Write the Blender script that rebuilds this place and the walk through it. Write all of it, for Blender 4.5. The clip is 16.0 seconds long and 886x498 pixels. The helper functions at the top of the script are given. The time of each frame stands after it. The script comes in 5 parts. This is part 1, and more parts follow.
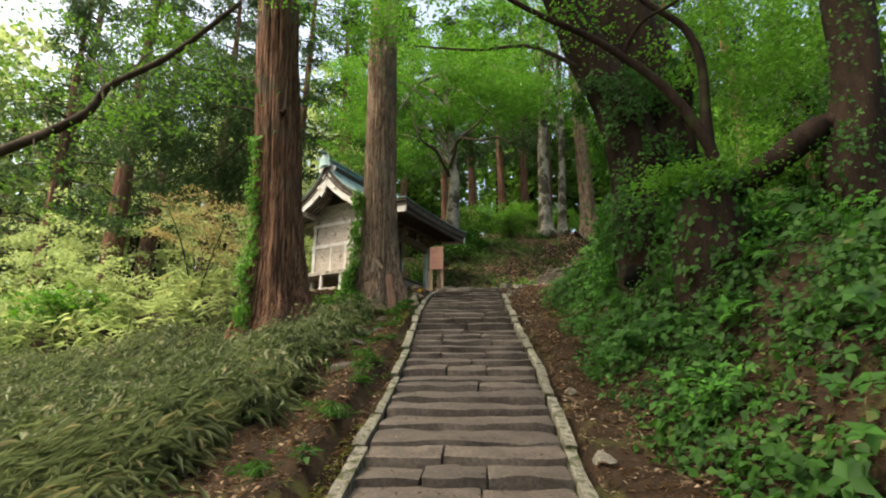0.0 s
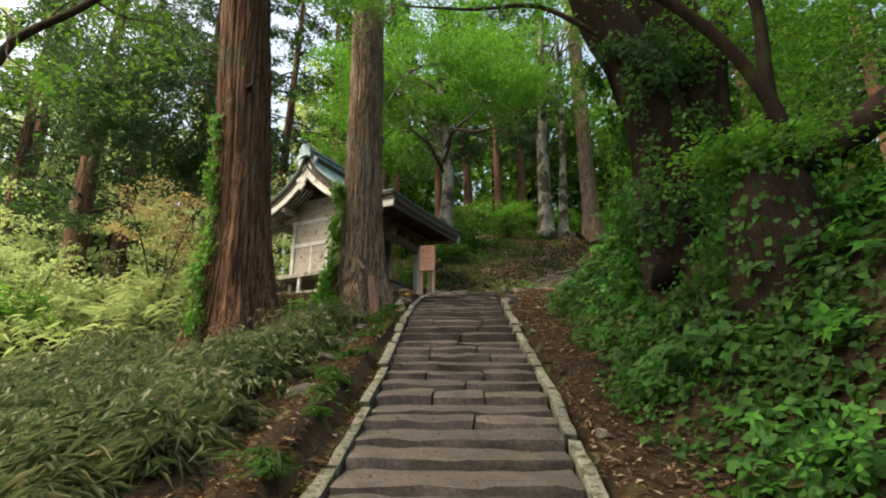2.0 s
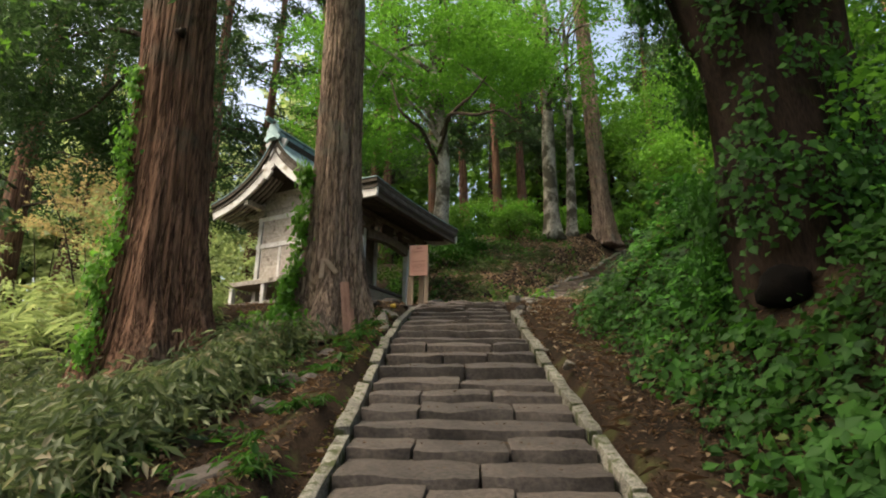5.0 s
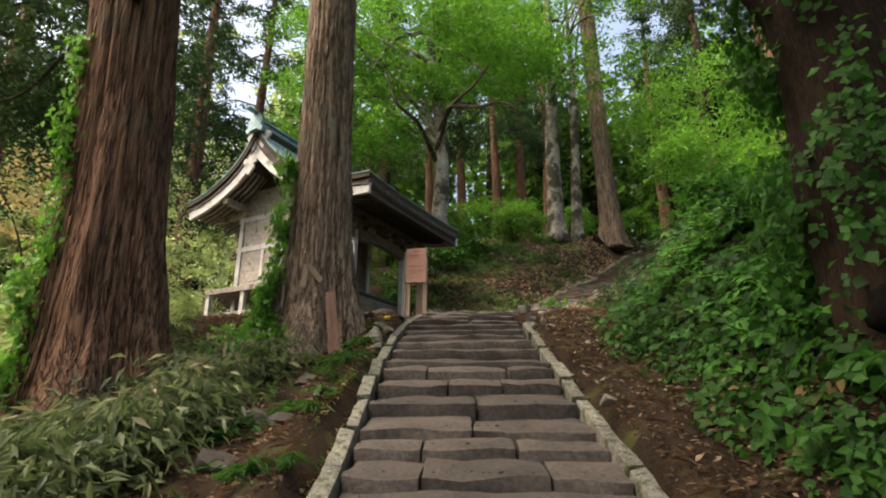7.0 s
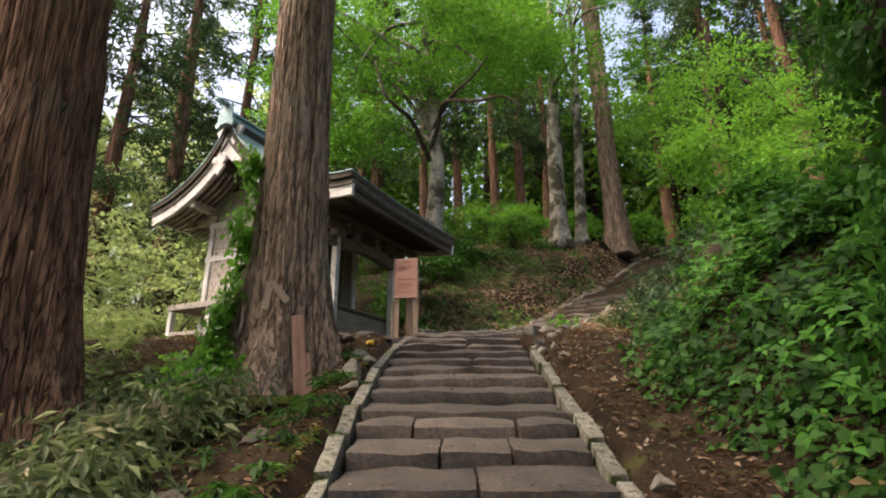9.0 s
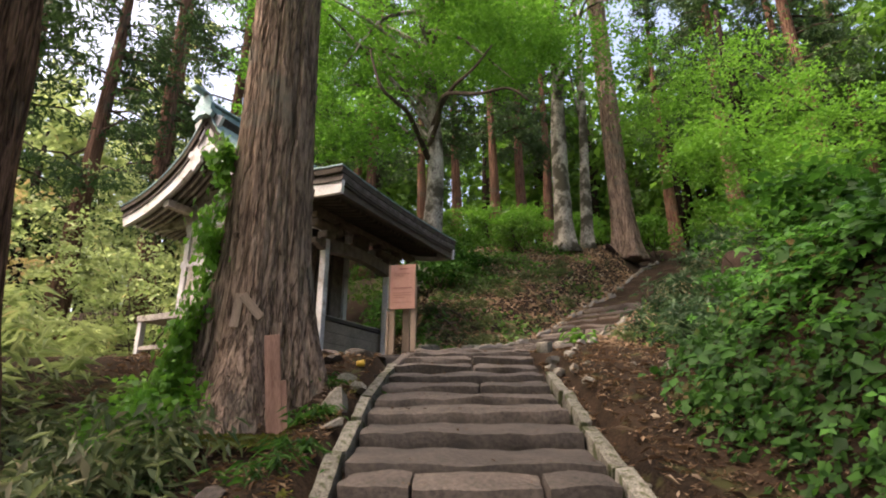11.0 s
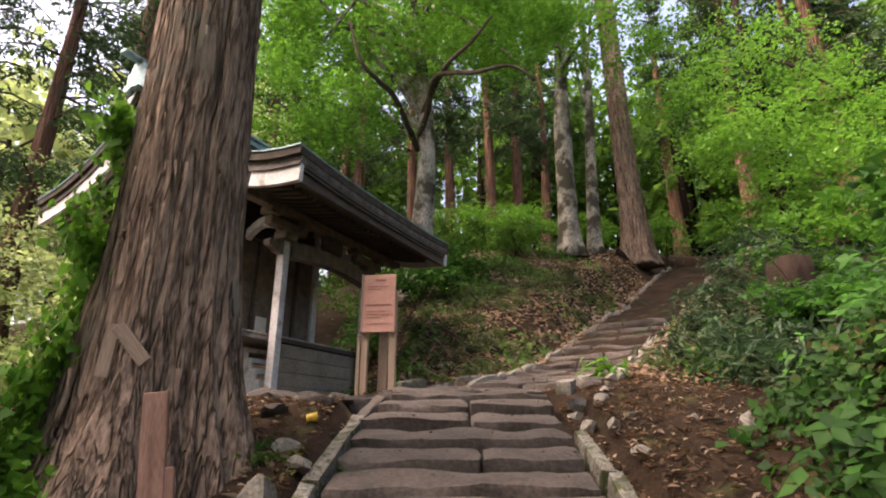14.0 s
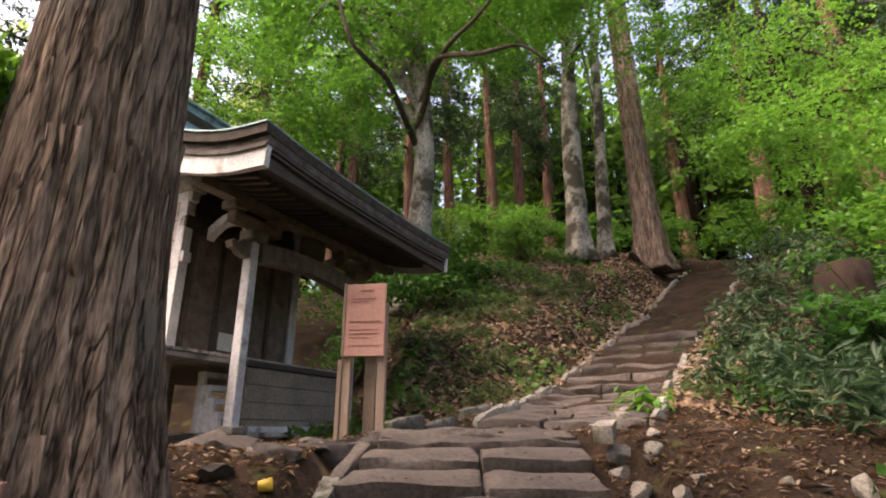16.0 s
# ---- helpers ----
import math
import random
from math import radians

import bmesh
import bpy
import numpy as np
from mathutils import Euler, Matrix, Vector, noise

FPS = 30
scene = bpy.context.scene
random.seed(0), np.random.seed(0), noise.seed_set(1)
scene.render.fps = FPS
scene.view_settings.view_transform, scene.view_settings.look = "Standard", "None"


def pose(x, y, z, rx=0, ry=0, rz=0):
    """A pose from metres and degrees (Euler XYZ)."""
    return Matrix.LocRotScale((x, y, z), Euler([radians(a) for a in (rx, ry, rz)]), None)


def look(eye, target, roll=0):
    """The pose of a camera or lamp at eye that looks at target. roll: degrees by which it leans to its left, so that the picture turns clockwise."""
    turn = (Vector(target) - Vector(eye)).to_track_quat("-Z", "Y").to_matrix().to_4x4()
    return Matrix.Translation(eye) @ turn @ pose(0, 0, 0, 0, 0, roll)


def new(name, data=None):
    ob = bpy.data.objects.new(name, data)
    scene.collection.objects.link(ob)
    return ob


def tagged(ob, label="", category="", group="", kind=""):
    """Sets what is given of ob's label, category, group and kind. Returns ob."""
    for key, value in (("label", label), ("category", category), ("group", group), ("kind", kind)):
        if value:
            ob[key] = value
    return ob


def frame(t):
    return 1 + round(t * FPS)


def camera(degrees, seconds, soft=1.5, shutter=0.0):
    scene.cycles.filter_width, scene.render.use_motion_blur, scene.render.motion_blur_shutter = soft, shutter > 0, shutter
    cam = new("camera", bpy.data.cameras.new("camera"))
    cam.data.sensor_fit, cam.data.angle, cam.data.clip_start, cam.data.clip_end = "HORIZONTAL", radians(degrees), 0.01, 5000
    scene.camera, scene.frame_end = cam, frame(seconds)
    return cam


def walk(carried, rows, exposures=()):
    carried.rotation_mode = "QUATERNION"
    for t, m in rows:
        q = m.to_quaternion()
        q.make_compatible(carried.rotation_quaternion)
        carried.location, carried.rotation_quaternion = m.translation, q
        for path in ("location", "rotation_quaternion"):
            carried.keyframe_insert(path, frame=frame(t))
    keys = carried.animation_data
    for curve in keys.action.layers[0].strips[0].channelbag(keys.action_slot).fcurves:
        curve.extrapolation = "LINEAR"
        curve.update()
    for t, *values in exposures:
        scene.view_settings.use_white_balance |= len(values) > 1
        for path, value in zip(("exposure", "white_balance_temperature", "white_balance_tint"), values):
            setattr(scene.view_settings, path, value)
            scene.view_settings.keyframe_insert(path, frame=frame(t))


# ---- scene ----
cam = camera(78.0, 16.0, 2.0)
PATH = [
    (0, (0.635, -0.388, 1.321), (0.5, 1.531, 1.869), 0.3),
    (0.5, (0.658, -0.041, 1.422), (0.527, 1.877, 1.973), 0.4),
    (1, (0.572, 0.27, 1.494), (0.447, 2.187, 2.049), 0.4),
    (1.5, (0.627, 0.628, 1.523), (0.505, 2.545, 2.081), 0.4),
    (2, (0.624, 0.983, 1.593), (0.506, 2.899, 2.156), 0.4),
    (2.5, (0.456, 1.396, 1.747), (0.349, 3.311, 2.313), 0.5),
    (3, (0.451, 1.77, 1.808), (0.347, 3.684, 2.378), 0.5),
    (3.5, (0.488, 2.14, 1.896), (0.386, 4.053, 2.47), 0.5),
    (6, (0.44, 3.696, 2.281), (0.353, 5.606, 2.866), 0.2),
    (6.5, (0.408, 3.94, 2.374), (0.326, 5.85, 2.96), 0.2),
    (7, (0.339, 4.107, 2.449), (0.261, 6.016, 3.039), 0.2),
    (7.5, (0.42, 4.409, 2.578), (0.343, 6.317, 3.171), 0.2),
    (8, (0.323, 4.692, 2.701), (0.255, 6.6, 3.297), 0.2),
    (8.5, (0.355, 4.909, 2.771), (0.287, 6.817, 3.368), 0.2),
    (9, (0.335, 5.155, 2.881), (0.27, 7.061, 3.482), 0.1),
    (11.5, (0.249, 6.189, 3.237), (0.2, 8.093, 3.847), 0.2),
    (12, (0.255, 6.458, 3.331), (0.211, 8.361, 3.942), 0.2),
    (12.5, (0.242, 6.662, 3.448), (0.202, 8.567, 4.057), 0.2),
    (13, (0.239, 6.828, 3.483), (0.202, 8.731, 4.096), 0.3),
    (13.5, (0.285, 7.106, 3.553), (0.249, 9.008, 4.172), 0.2),
    (14, (0.262, 7.425, 3.67), (0.232, 9.327, 4.289), 0.2),
    (14.5, (0.298, 7.636, 3.717), (0.269, 9.536, 4.342), 0.2),
    (15, (0.239, 7.881, 3.814), (0.215, 9.781, 4.44), 0.2),
    (15.5, (0.193, 8.104, 3.932), (0.17, 10.005, 4.554), 0.2),
    (16, (0.213, 8.415, 3.992), (0.192, 10.313, 4.622), 0.2),
]
walk(cam, [(t, look(eye, target, roll)) for t, eye, target, roll in PATH], [(0, 1.76, 7700, 4), (3.5, 1.52, 7600, 5), (9, 1.82, 7450, 14), (16, 2.07, 7400, 25)])

# ---- light ----
SUN_EL, SUN_AZ = radians(58), radians(-108)
world = bpy.data.worlds.new("sky_world")
scene.world = world
world.use_nodes = True
wn = world.node_tree
sky = wn.nodes.new("ShaderNodeTexSky")
sky.sky_type = "NISHITA"
sky.sun_disc = False
sky.sun_elevation, sky.sun_rotation = SUN_EL, SUN_AZ
sky.air_density, sky.dust_density, sky.ozone_density = 1.0, 6.0, 0.6
wn.nodes["Background"].inputs["Strength"].default_value = 0.15
wn.links.new(sky.outputs["Color"], wn.nodes["Background"].inputs["Color"])
sun = new("sun", bpy.data.lights.new("sun", "SUN"))
sun.data.energy, sun.data.angle, sun.data.color = 1.45, radians(36), (1.0, 0.97, 0.92)
sun.matrix_world = look((0, 0, 0), (-math.sin(SUN_AZ) * math.cos(SUN_EL), -math.cos(SUN_AZ) * math.cos(SUN_EL), -math.sin(SUN_EL)))


# ---- materials ----
def material(name, low, high, scale=6.0, rough=0.85, bump=0.3, stretch=(1, 1, 1), spots=None, random_shift=0.0, island=False, clear=0.0, fine=9.0, metal=0.0, spot_scale=1.3, spot_at=0.58, cracks=0.0, wobble=0.3):
    """A surface whose colour runs from low to high in two scales of noise, with spots of a third colour, fine relief and a shift per object or island."""
    m = bpy.data.materials.new(name)
    m.use_nodes = True
    nt = m.node_tree
    N, L = nt.nodes, nt.links
    bsdf = N["Principled BSDF"]
    bsdf.inputs["Roughness"].default_value = rough
    bsdf.inputs["Metallic"].default_value = metal
    if rough >= 0.9:
        bsdf.inputs["Specular IOR Level"].default_value = 0.12
    tc = N.new("ShaderNodeTexCoord")
    mp = N.new("ShaderNodeMapping")
    mp.inputs["Scale"].default_value = stretch
    L.new(tc.outputs["Object"], mp.inputs["Vector"])
    n1 = N.new("ShaderNodeTexNoise")
    n1.inputs["Scale"].default_value, n1.inputs["Detail"].default_value = scale, 6.0
    n2 = N.new("ShaderNodeTexNoise")
    n2.inputs["Scale"].default_value, n2.inputs["Detail"].default_value = scale * fine, 5.0
    L.new(mp.outputs["Vector"], n1.inputs["Vector"])
    L.new(mp.outputs["Vector"], n2.inputs["Vector"])
    mixf = N.new("ShaderNodeMath")
    mixf.operation = "MULTIPLY_ADD"
    L.new(n2.outputs["Fac"], mixf.inputs[0])
    mixf.inputs[1].default_value = 0.55
    half = N.new("ShaderNodeMath")
    half.operation = "MULTIPLY"
    L.new(n1.outputs["Fac"], half.inputs[0])
    half.inputs[1].default_value = 0.5
    L.new(half.outputs[0], mixf.inputs[2])
    ramp = N.new("ShaderNodeValToRGB")
    ramp.color_ramp.elements[0].position, ramp.color_ramp.elements[1].position = 0.38, 0.68
    ramp.color_ramp.elements[0].color, ramp.color_ramp.elements[1].color = (*low, 1), (*high, 1)
    L.new(mixf.outputs[0], ramp.inputs["Fac"])
    col = ramp.outputs["Color"]
    if spots:
        n3 = N.new("ShaderNodeTexNoise")
        n3.inputs["Scale"].default_value, n3.inputs["Detail"].default_value = scale * spot_scale, 8.0
        L.new(tc.outputs["Object"], n3.inputs["Vector"])
        r3 = N.new("ShaderNodeValToRGB")
        r3.color_ramp.elements[0].position, r3.color_ramp.elements[1].position = spot_at, spot_at + 0.1
        L.new(n3.outputs["Fac"], r3.inputs["Fac"])
        mx = N.new("ShaderNodeMix")
        mx.data_type = "RGBA"
        L.new(r3.outputs["Color"], mx.inputs["Factor"])
        L.new(col, mx.inputs["A"])
        mx.inputs["B"].default_value = (*spots, 1)
        col = mx.outputs["Result"]
    if cracks:
        wob = N.new("ShaderNodeMix")
        wob.data_type = "VECTOR"
        wob.inputs["Factor"].default_value = wobble
        L.new(mp.outputs["Vector"], wob.inputs["A"])
        L.new(n1.outputs["Color"], wob.inputs["B"])
        fn = N.new("ShaderNodeTexNoise")
        fn.inputs["Scale"].default_value, fn.inputs["Detail"].default_value = cracks, 2.5
        L.new(wob.outputs["Result"], fn.inputs["Vector"])
        off = N.new("ShaderNodeMath")
        off.operation = "SUBTRACT"
        L.new(fn.outputs["Fac"], off.inputs[0])
        off.inputs[1].default_value = 0.5
        fold = N.new("ShaderNodeMath")
        fold.operation = "ABSOLUTE"
        L.new(off.outputs[0], fold.inputs[0])
        cr = N.new("ShaderNodeMapRange")
        cr.inputs["From Min"].default_value, cr.inputs["From Max"].default_value = 0.0, 0.06
        L.new(fold.outputs[0], cr.inputs["Value"])
        mc = N.new("ShaderNodeMix")
        mc.data_type, mc.blend_type = "RGBA", "MULTIPLY"
        mc.inputs["Factor"].default_value = 0.42
        L.new(col, mc.inputs["A"])
        L.new(cr.outputs["Result"], mc.inputs["B"])
        col = mc.outputs["Result"]
        deep = N.new("ShaderNodeMath")
        deep.operation = "MULTIPLY_ADD"
        L.new(cr.outputs["Result"], deep.inputs[0])
        deep.inputs[1].default_value = 1.2
        L.new(mixf.outputs[0], deep.inputs[2])
        mixf = deep
    if random_shift or island:
        src = N.new("ShaderNodeNewGeometry").outputs["Random Per Island"] if island else N.new("ShaderNodeObjectInfo").outputs["Random"]
        hs = N.new("ShaderNodeHueSaturation")
        mr = N.new("ShaderNodeMapRange")
        mr.inputs["To Min"].default_value, mr.inputs["To Max"].default_value = 1 - random_shift, 1 + random_shift
        L.new(src, mr.inputs["Value"])
        L.new(mr.outputs["Result"], hs.inputs["Value"])
        L.new(col, hs.inputs["Color"])
        col = hs.outputs["Color"]
    L.new(col, bsdf.inputs["Base Color"])
    if bump:
        bp = N.new("ShaderNodeBump")
        bp.inputs["Strength"].default_value, bp.inputs["Distance"].default_value = bump, 0.02
        L.new(mixf.outputs[0], bp.inputs["Height"])
        L.new(bp.outputs["Normal"], bsdf.inputs["Normal"])
    return m


def leaf_material(name, dark, light, through_light, odd=None, rough=0.5, odd_at=0.95):
    """Leaves that let part of the light through; each leaf has its own green."""
    m = bpy.data.materials.new(name)
    m.use_nodes = True
    nt = m.node_tree
    N, L = nt.nodes, nt.links
    bsdf, out = N["Principled BSDF"], N["Material Output"]
    bsdf.inputs["Roughness"].default_value = rough
    bsdf.inputs["Specular IOR Level"].default_value = 0.22
    geo = N.new("ShaderNodeNewGeometry")
    ramp = N.new("ShaderNodeValToRGB")
    ramp.color_ramp.elements[0].color, ramp.color_ramp.elements[1].color = (*dark, 1), (*light, 1)
    ramp.color_ramp.elements[1].position = odd_at - 0.08 if odd else 1.0
    if odd:
        e = ramp.color_ramp.elements.new(odd_at)
        e.color = (*odd, 1)
    tc = N.new("ShaderNodeTexCoord")
    big = N.new("ShaderNodeTexNoise")
    big.inputs["Scale"].default_value = 0.9
    L.new(tc.outputs["Object"], big.inputs["Vector"])
    add = N.new("ShaderNodeMath")
    add.operation = "MULTIPLY_ADD"
    L.new(geo.outputs["Random Per Island"], add.inputs[0])
    add.inputs[1].default_value = 0.75
    sub = N.new("ShaderNodeMath")
    sub.operation = "MULTIPLY_ADD"
    L.new(big.outputs["Fac"], sub.inputs[0])
    sub.inputs[1].default_value, sub.inputs[2].default_value = 1.0, -0.37
    L.new(sub.outputs[0], add.inputs[2])
    L.new(add.outputs[0], ramp.inputs["Fac"])
    L.new(ramp.outputs["Color"], bsdf.inputs["Base Color"])
    tr = N.new("ShaderNodeBsdfTranslucent")
    tint = N.new("ShaderNodeMix")
    tint.data_type, tint.blend_type = "RGBA", "MIX"
    tint.inputs["Factor"].default_value = 0.5
    L.new(ramp.outputs["Color"], tint.inputs["A"])
    tint.inputs["B"].default_value = (*through_light, 1)
    L.new(tint.outputs["Result"], tr.inputs["Color"])
    mix = N.new("ShaderNodeMixShader")
    mix.inputs["Fac"].default_value = 0.42
    L.new(bsdf.outputs["BSDF"], mix.inputs[1])
    L.new(tr.outputs["BSDF"], mix.inputs[2])
    L.new(mix.outputs["Shader"], out.inputs["Surface"])
    return m


M_SOIL = material("soil", (0.007, 0.0045, 0.0027), (0.042, 0.026, 0.016), 2.6, 0.98, 1.0, spots=(0.045, 0.045, 0.016), fine=18)
M_STONE = material("step_stone", (0.020, 0.015, 0.012), (0.088, 0.068, 0.054), 3.5, 0.8, 0.8, spots=(0.035, 0.028, 0.022), random_shift=0.3, fine=10)
M_KERB = material("lichen_stone", (0.05, 0.046, 0.036), (0.27, 0.255, 0.215), 9, 0.9, 0.8, spots=(0.055, 0.062, 0.028), random_shift=0.25, spot_at=0.50)
M_ROCK = material("pale_rock", (0.09, 0.08, 0.065), (0.32, 0.295, 0.25), 6, 0.9, 0.6, spots=(0.12, 0.11, 0.07), random_shift=0.2)
M_CEDAR = material("cedar_bark", (0.045, 0.022, 0.014), (0.27, 0.150, 0.100), 3.0, 0.95, 1.0, stretch=(8.0, 8.0, 0.32), spots=(0.11, 0.085, 0.062), spot_scale=0.4, spot_at=0.56, random_shift=0.09, fine=3.2, cracks=2.3, wobble=0.05)
M_CEDAR_PALE = material("weathered_cedar_bark", (0.070, 0.046, 0.034), (0.40, 0.285, 0.215), 3.0, 0.95, 1.0, stretch=(7.5, 7.5, 0.9), spots=(0.17, 0.15, 0.12), spot_scale=0.5, spot_at=0.57, random_shift=0.09, fine=3.2, cracks=2.2, wobble=0.14)
M_BARK = material("grey_bark", (0.07, 0.062, 0.048), (0.42, 0.39, 0.33), 3, 0.9, 0.6, stretch=(1, 1, 0.6), spots=(0.055, 0.05, 0.035), spot_scale=0.8, spot_at=0.46)
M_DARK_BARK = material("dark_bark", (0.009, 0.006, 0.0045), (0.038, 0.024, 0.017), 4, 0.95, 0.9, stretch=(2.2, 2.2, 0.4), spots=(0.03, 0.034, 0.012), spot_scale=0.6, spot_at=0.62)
M_TWIG = material("twig_bark", (0.03, 0.022, 0.016), (0.09, 0.07, 0.05), 8, 0.9, 0.3)
M_WOOD = material("weathered_wood", (0.20, 0.175, 0.155), (0.48, 0.44, 0.40), 4, 0.85, 0.35, stretch=(4, 4, 4), spots=(0.12, 0.10, 0.08), random_shift=0.1)
M_PALE_WOOD = material("bleached_wood", (0.38, 0.375, 0.375), (0.66, 0.655, 0.655), 4, 0.85, 0.3, spots=(0.30, 0.27, 0.23), random_shift=0.06)
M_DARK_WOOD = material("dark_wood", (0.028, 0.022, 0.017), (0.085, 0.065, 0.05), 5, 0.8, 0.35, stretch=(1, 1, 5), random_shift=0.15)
M_BOARD_WALL = material("grey_board_wall", (0.15, 0.12, 0.088), (0.31, 0.255, 0.195), 5, 0.85, 0.35, random_shift=0.12)
M_BROWN_WOOD = material("brown_wood", (0.055, 0.042, 0.032), (0.20, 0.155, 0.125), 5, 0.85, 0.35, stretch=(2, 2, 2), random_shift=0.15)
M_ROOF = material("bark_shingle_roof", (0.03, 0.025, 0.02), (0.10, 0.085, 0.07), 9, 0.9, 0.6, spots=(0.05, 0.06, 0.03), spot_scale=0.3)
M_COPPER = material("verdigris_copper", (0.12, 0.22, 0.235), (0.29, 0.42, 0.43), 5, 0.55, 0.2, spots=(0.10, 0.11, 0.10), metal=0.25, random_shift=0.1)
M_SHINGLE_EDGE = material("shingle_edge", (0.045, 0.037, 0.032), (0.165, 0.145, 0.13), 8, 0.9, 0.4, random_shift=0.15)
M_SIGN = material("faded_pink_board", (0.44, 0.22, 0.17), (0.56, 0.30, 0.235), 4, 0.75, 0.1, spots=(0.50, 0.30, 0.24))
M_SIGN_POST = material("tan_post_wood", (0.19, 0.135, 0.095), (0.36, 0.26, 0.19), 5, 0.8, 0.3, stretch=(4, 4, 0.4), random_shift=0.08)
M_INK = material("faded_ink", (0.24, 0.09, 0.07), (0.33, 0.14, 0.11), 9, 0.8, 0.0)
M_STAKE = material("red_brown_plank", (0.16, 0.08, 0.055), (0.34, 0.19, 0.14), 5, 0.85, 0.3, stretch=(4, 4, 0.4))
M_PAPER = material("white_paper", (0.60, 0.57, 0.53), (0.74, 0.71, 0.67), 5, 0.8, 0.0)
M_YELLOW = material("yellow_plastic", (0.60, 0.36, 0.03), (0.75, 0.47, 0.05), 5, 0.5, 0.0)
# paler copy of the fallen leaves, light on the bank put into their colour
L_LIT_PALE_LITTER = leaf_material("lit_pale_fallen_leaves", (0.10, 0.062, 0.036), (0.36, 0.25, 0.16), (0.2, 0.12, 0.06), odd=(0.46, 0.38, 0.28), rough=0.8, odd_at=0.86)
L_MAPLE = leaf_material("maple_leaves", (0.028, 0.092, 0.014), (0.095, 0.245, 0.032), (0.165, 0.41, 0.036))
L_CLIMB = leaf_material("climbing_ivy_leaves", (0.04, 0.125, 0.018), (0.15, 0.36, 0.048), (0.20, 0.46, 0.05))
L_LIME = leaf_material("lime_maple_leaves", (0.04, 0.125, 0.018), (0.125, 0.30, 0.038), (0.20, 0.47, 0.045))
L_FOREST = leaf_material("forest_leaves", (0.03, 0.08, 0.015), (0.09, 0.19, 0.03), (0.13, 0.30, 0.03))
L_CONIFER = leaf_material("conifer_leaves", (0.018, 0.045, 0.02), (0.06, 0.105, 0.04), (0.06, 0.12, 0.03))
# sunlight on the open left slope is put into these pale greens
L_SUN_TINT = leaf_material("sun_tinted_leaves", (0.13, 0.20, 0.07), (0.40, 0.47, 0.22), (0.45, 0.58, 0.18), odd=(0.36, 0.27, 0.14))
L_IVY = leaf_material("ivy_leaves", (0.008, 0.034, 0.008), (0.050, 0.155, 0.022), (0.07, 0.22, 0.025), rough=0.58)
L_GROUND = leaf_material("ground_leaves", (0.008, 0.032, 0.007), (0.042, 0.125, 0.018), (0.06, 0.18, 0.02), odd=(0.16, 0.11, 0.05), rough=0.6)
L_SASA = leaf_material("bamboo_grass_leaves", (0.013, 0.036, 0.012), (0.185, 0.215, 0.10), (0.10, 0.15, 0.045), odd=(0.32, 0.27, 0.17), rough=0.45, odd_at=0.88)
L_GRASS = leaf_material("grass_blades", (0.045, 0.072, 0.038), (0.19, 0.225, 0.115), (0.17, 0.22, 0.08), odd=(0.40, 0.34, 0.2), odd_at=0.86)
L_BANK = leaf_material("broad_bank_leaves", (0.014, 0.060, 0.010), (0.085, 0.27, 0.030), (0.10, 0.32, 0.03), rough=0.5)
L_DARK_SASA = leaf_material("dark_bamboo_grass_leaves", (0.012, 0.034, 0.018), (0.075, 0.125, 0.060), (0.05, 0.12, 0.035), odd=(0.22, 0.20, 0.12), rough=0.42, odd_at=0.93)
L_ORANGE = leaf_material("yellowing_leaves", (0.18, 0.17, 0.07), (0.42, 0.32, 0.16), (0.46, 0.36, 0.14))
L_LITTER = leaf_material("fallen_leaves", (0.020, 0.012, 0.007), (0.125, 0.076, 0.045), (0.15, 0.09, 0.045), odd=(0.38, 0.30, 0.22), rough=0.8, odd_at=0.88)


# ---- shared builders ----
def mesh_of(name, verts, faces, mat, smooth=True):
    me = bpy.data.meshes.new(name)
    me.from_pydata([tuple(v) for v in verts], [], [tuple(f) for f in faces])
    me.materials.append(mat)
    if smooth:
        me.polygons.foreach_set("use_smooth", [True] * len(me.polygons))
    me.update()
    return me


def under(ob, parent):
    if parent:
        ob.parent = parent
    return ob


def part(name, bm, mat, parent=None, label="", smooth=False):
    """Links a bmesh as one mesh object under a thing or a part, in the parent's own space."""
    me = bpy.data.meshes.new(name)
    bmesh.ops.recalc_face_normals(bm, faces=bm.faces)
    bm.to_mesh(me)
    bm.free()
    me.materials.append(mat)
    if smooth:
        me.polygons.foreach_set("use_smooth", [True] * len(me.polygons))
    ob = new(name, me)
    under(ob, parent)
    if label:
        ob["label"] = label
    return ob


def piece(name, me, parent=None, m=None, label=""):
    ob = new(name, me)
    under(ob, parent)
    if m is not None:
        ob.matrix_local = m
    if label:
        ob["label"] = label
    return ob


def empty(name, x, y, z, rz=0.0):
    ob = new(name)
    ob.empty_display_size = 0.2
    ob.matrix_world = pose(x, y, z, 0, 0, rz)
    return ob


def box(x0, x1, y0, y1, z0, z1, bevel=0.006, seg=2):
    bm = bmesh.new()
    bmesh.ops.create_cube(bm, size=1.0)
    for v in bm.verts:
        v.co = Vector(((x0 + x1) / 2 + v.co.x * (x1 - x0), (y0 + y1) / 2 + v.co.y * (y1 - y0), (z0 + z1) / 2 + v.co.z * (z1 - z0)))
    if bevel:
        bmesh.ops.bevel(bm, geom=bm.edges[:], offset=min(bevel, 0.45 * min(x1 - x0, y1 - y0, z1 - z0)), segments=seg, affect="EDGES", profile=0.6)
    return bm


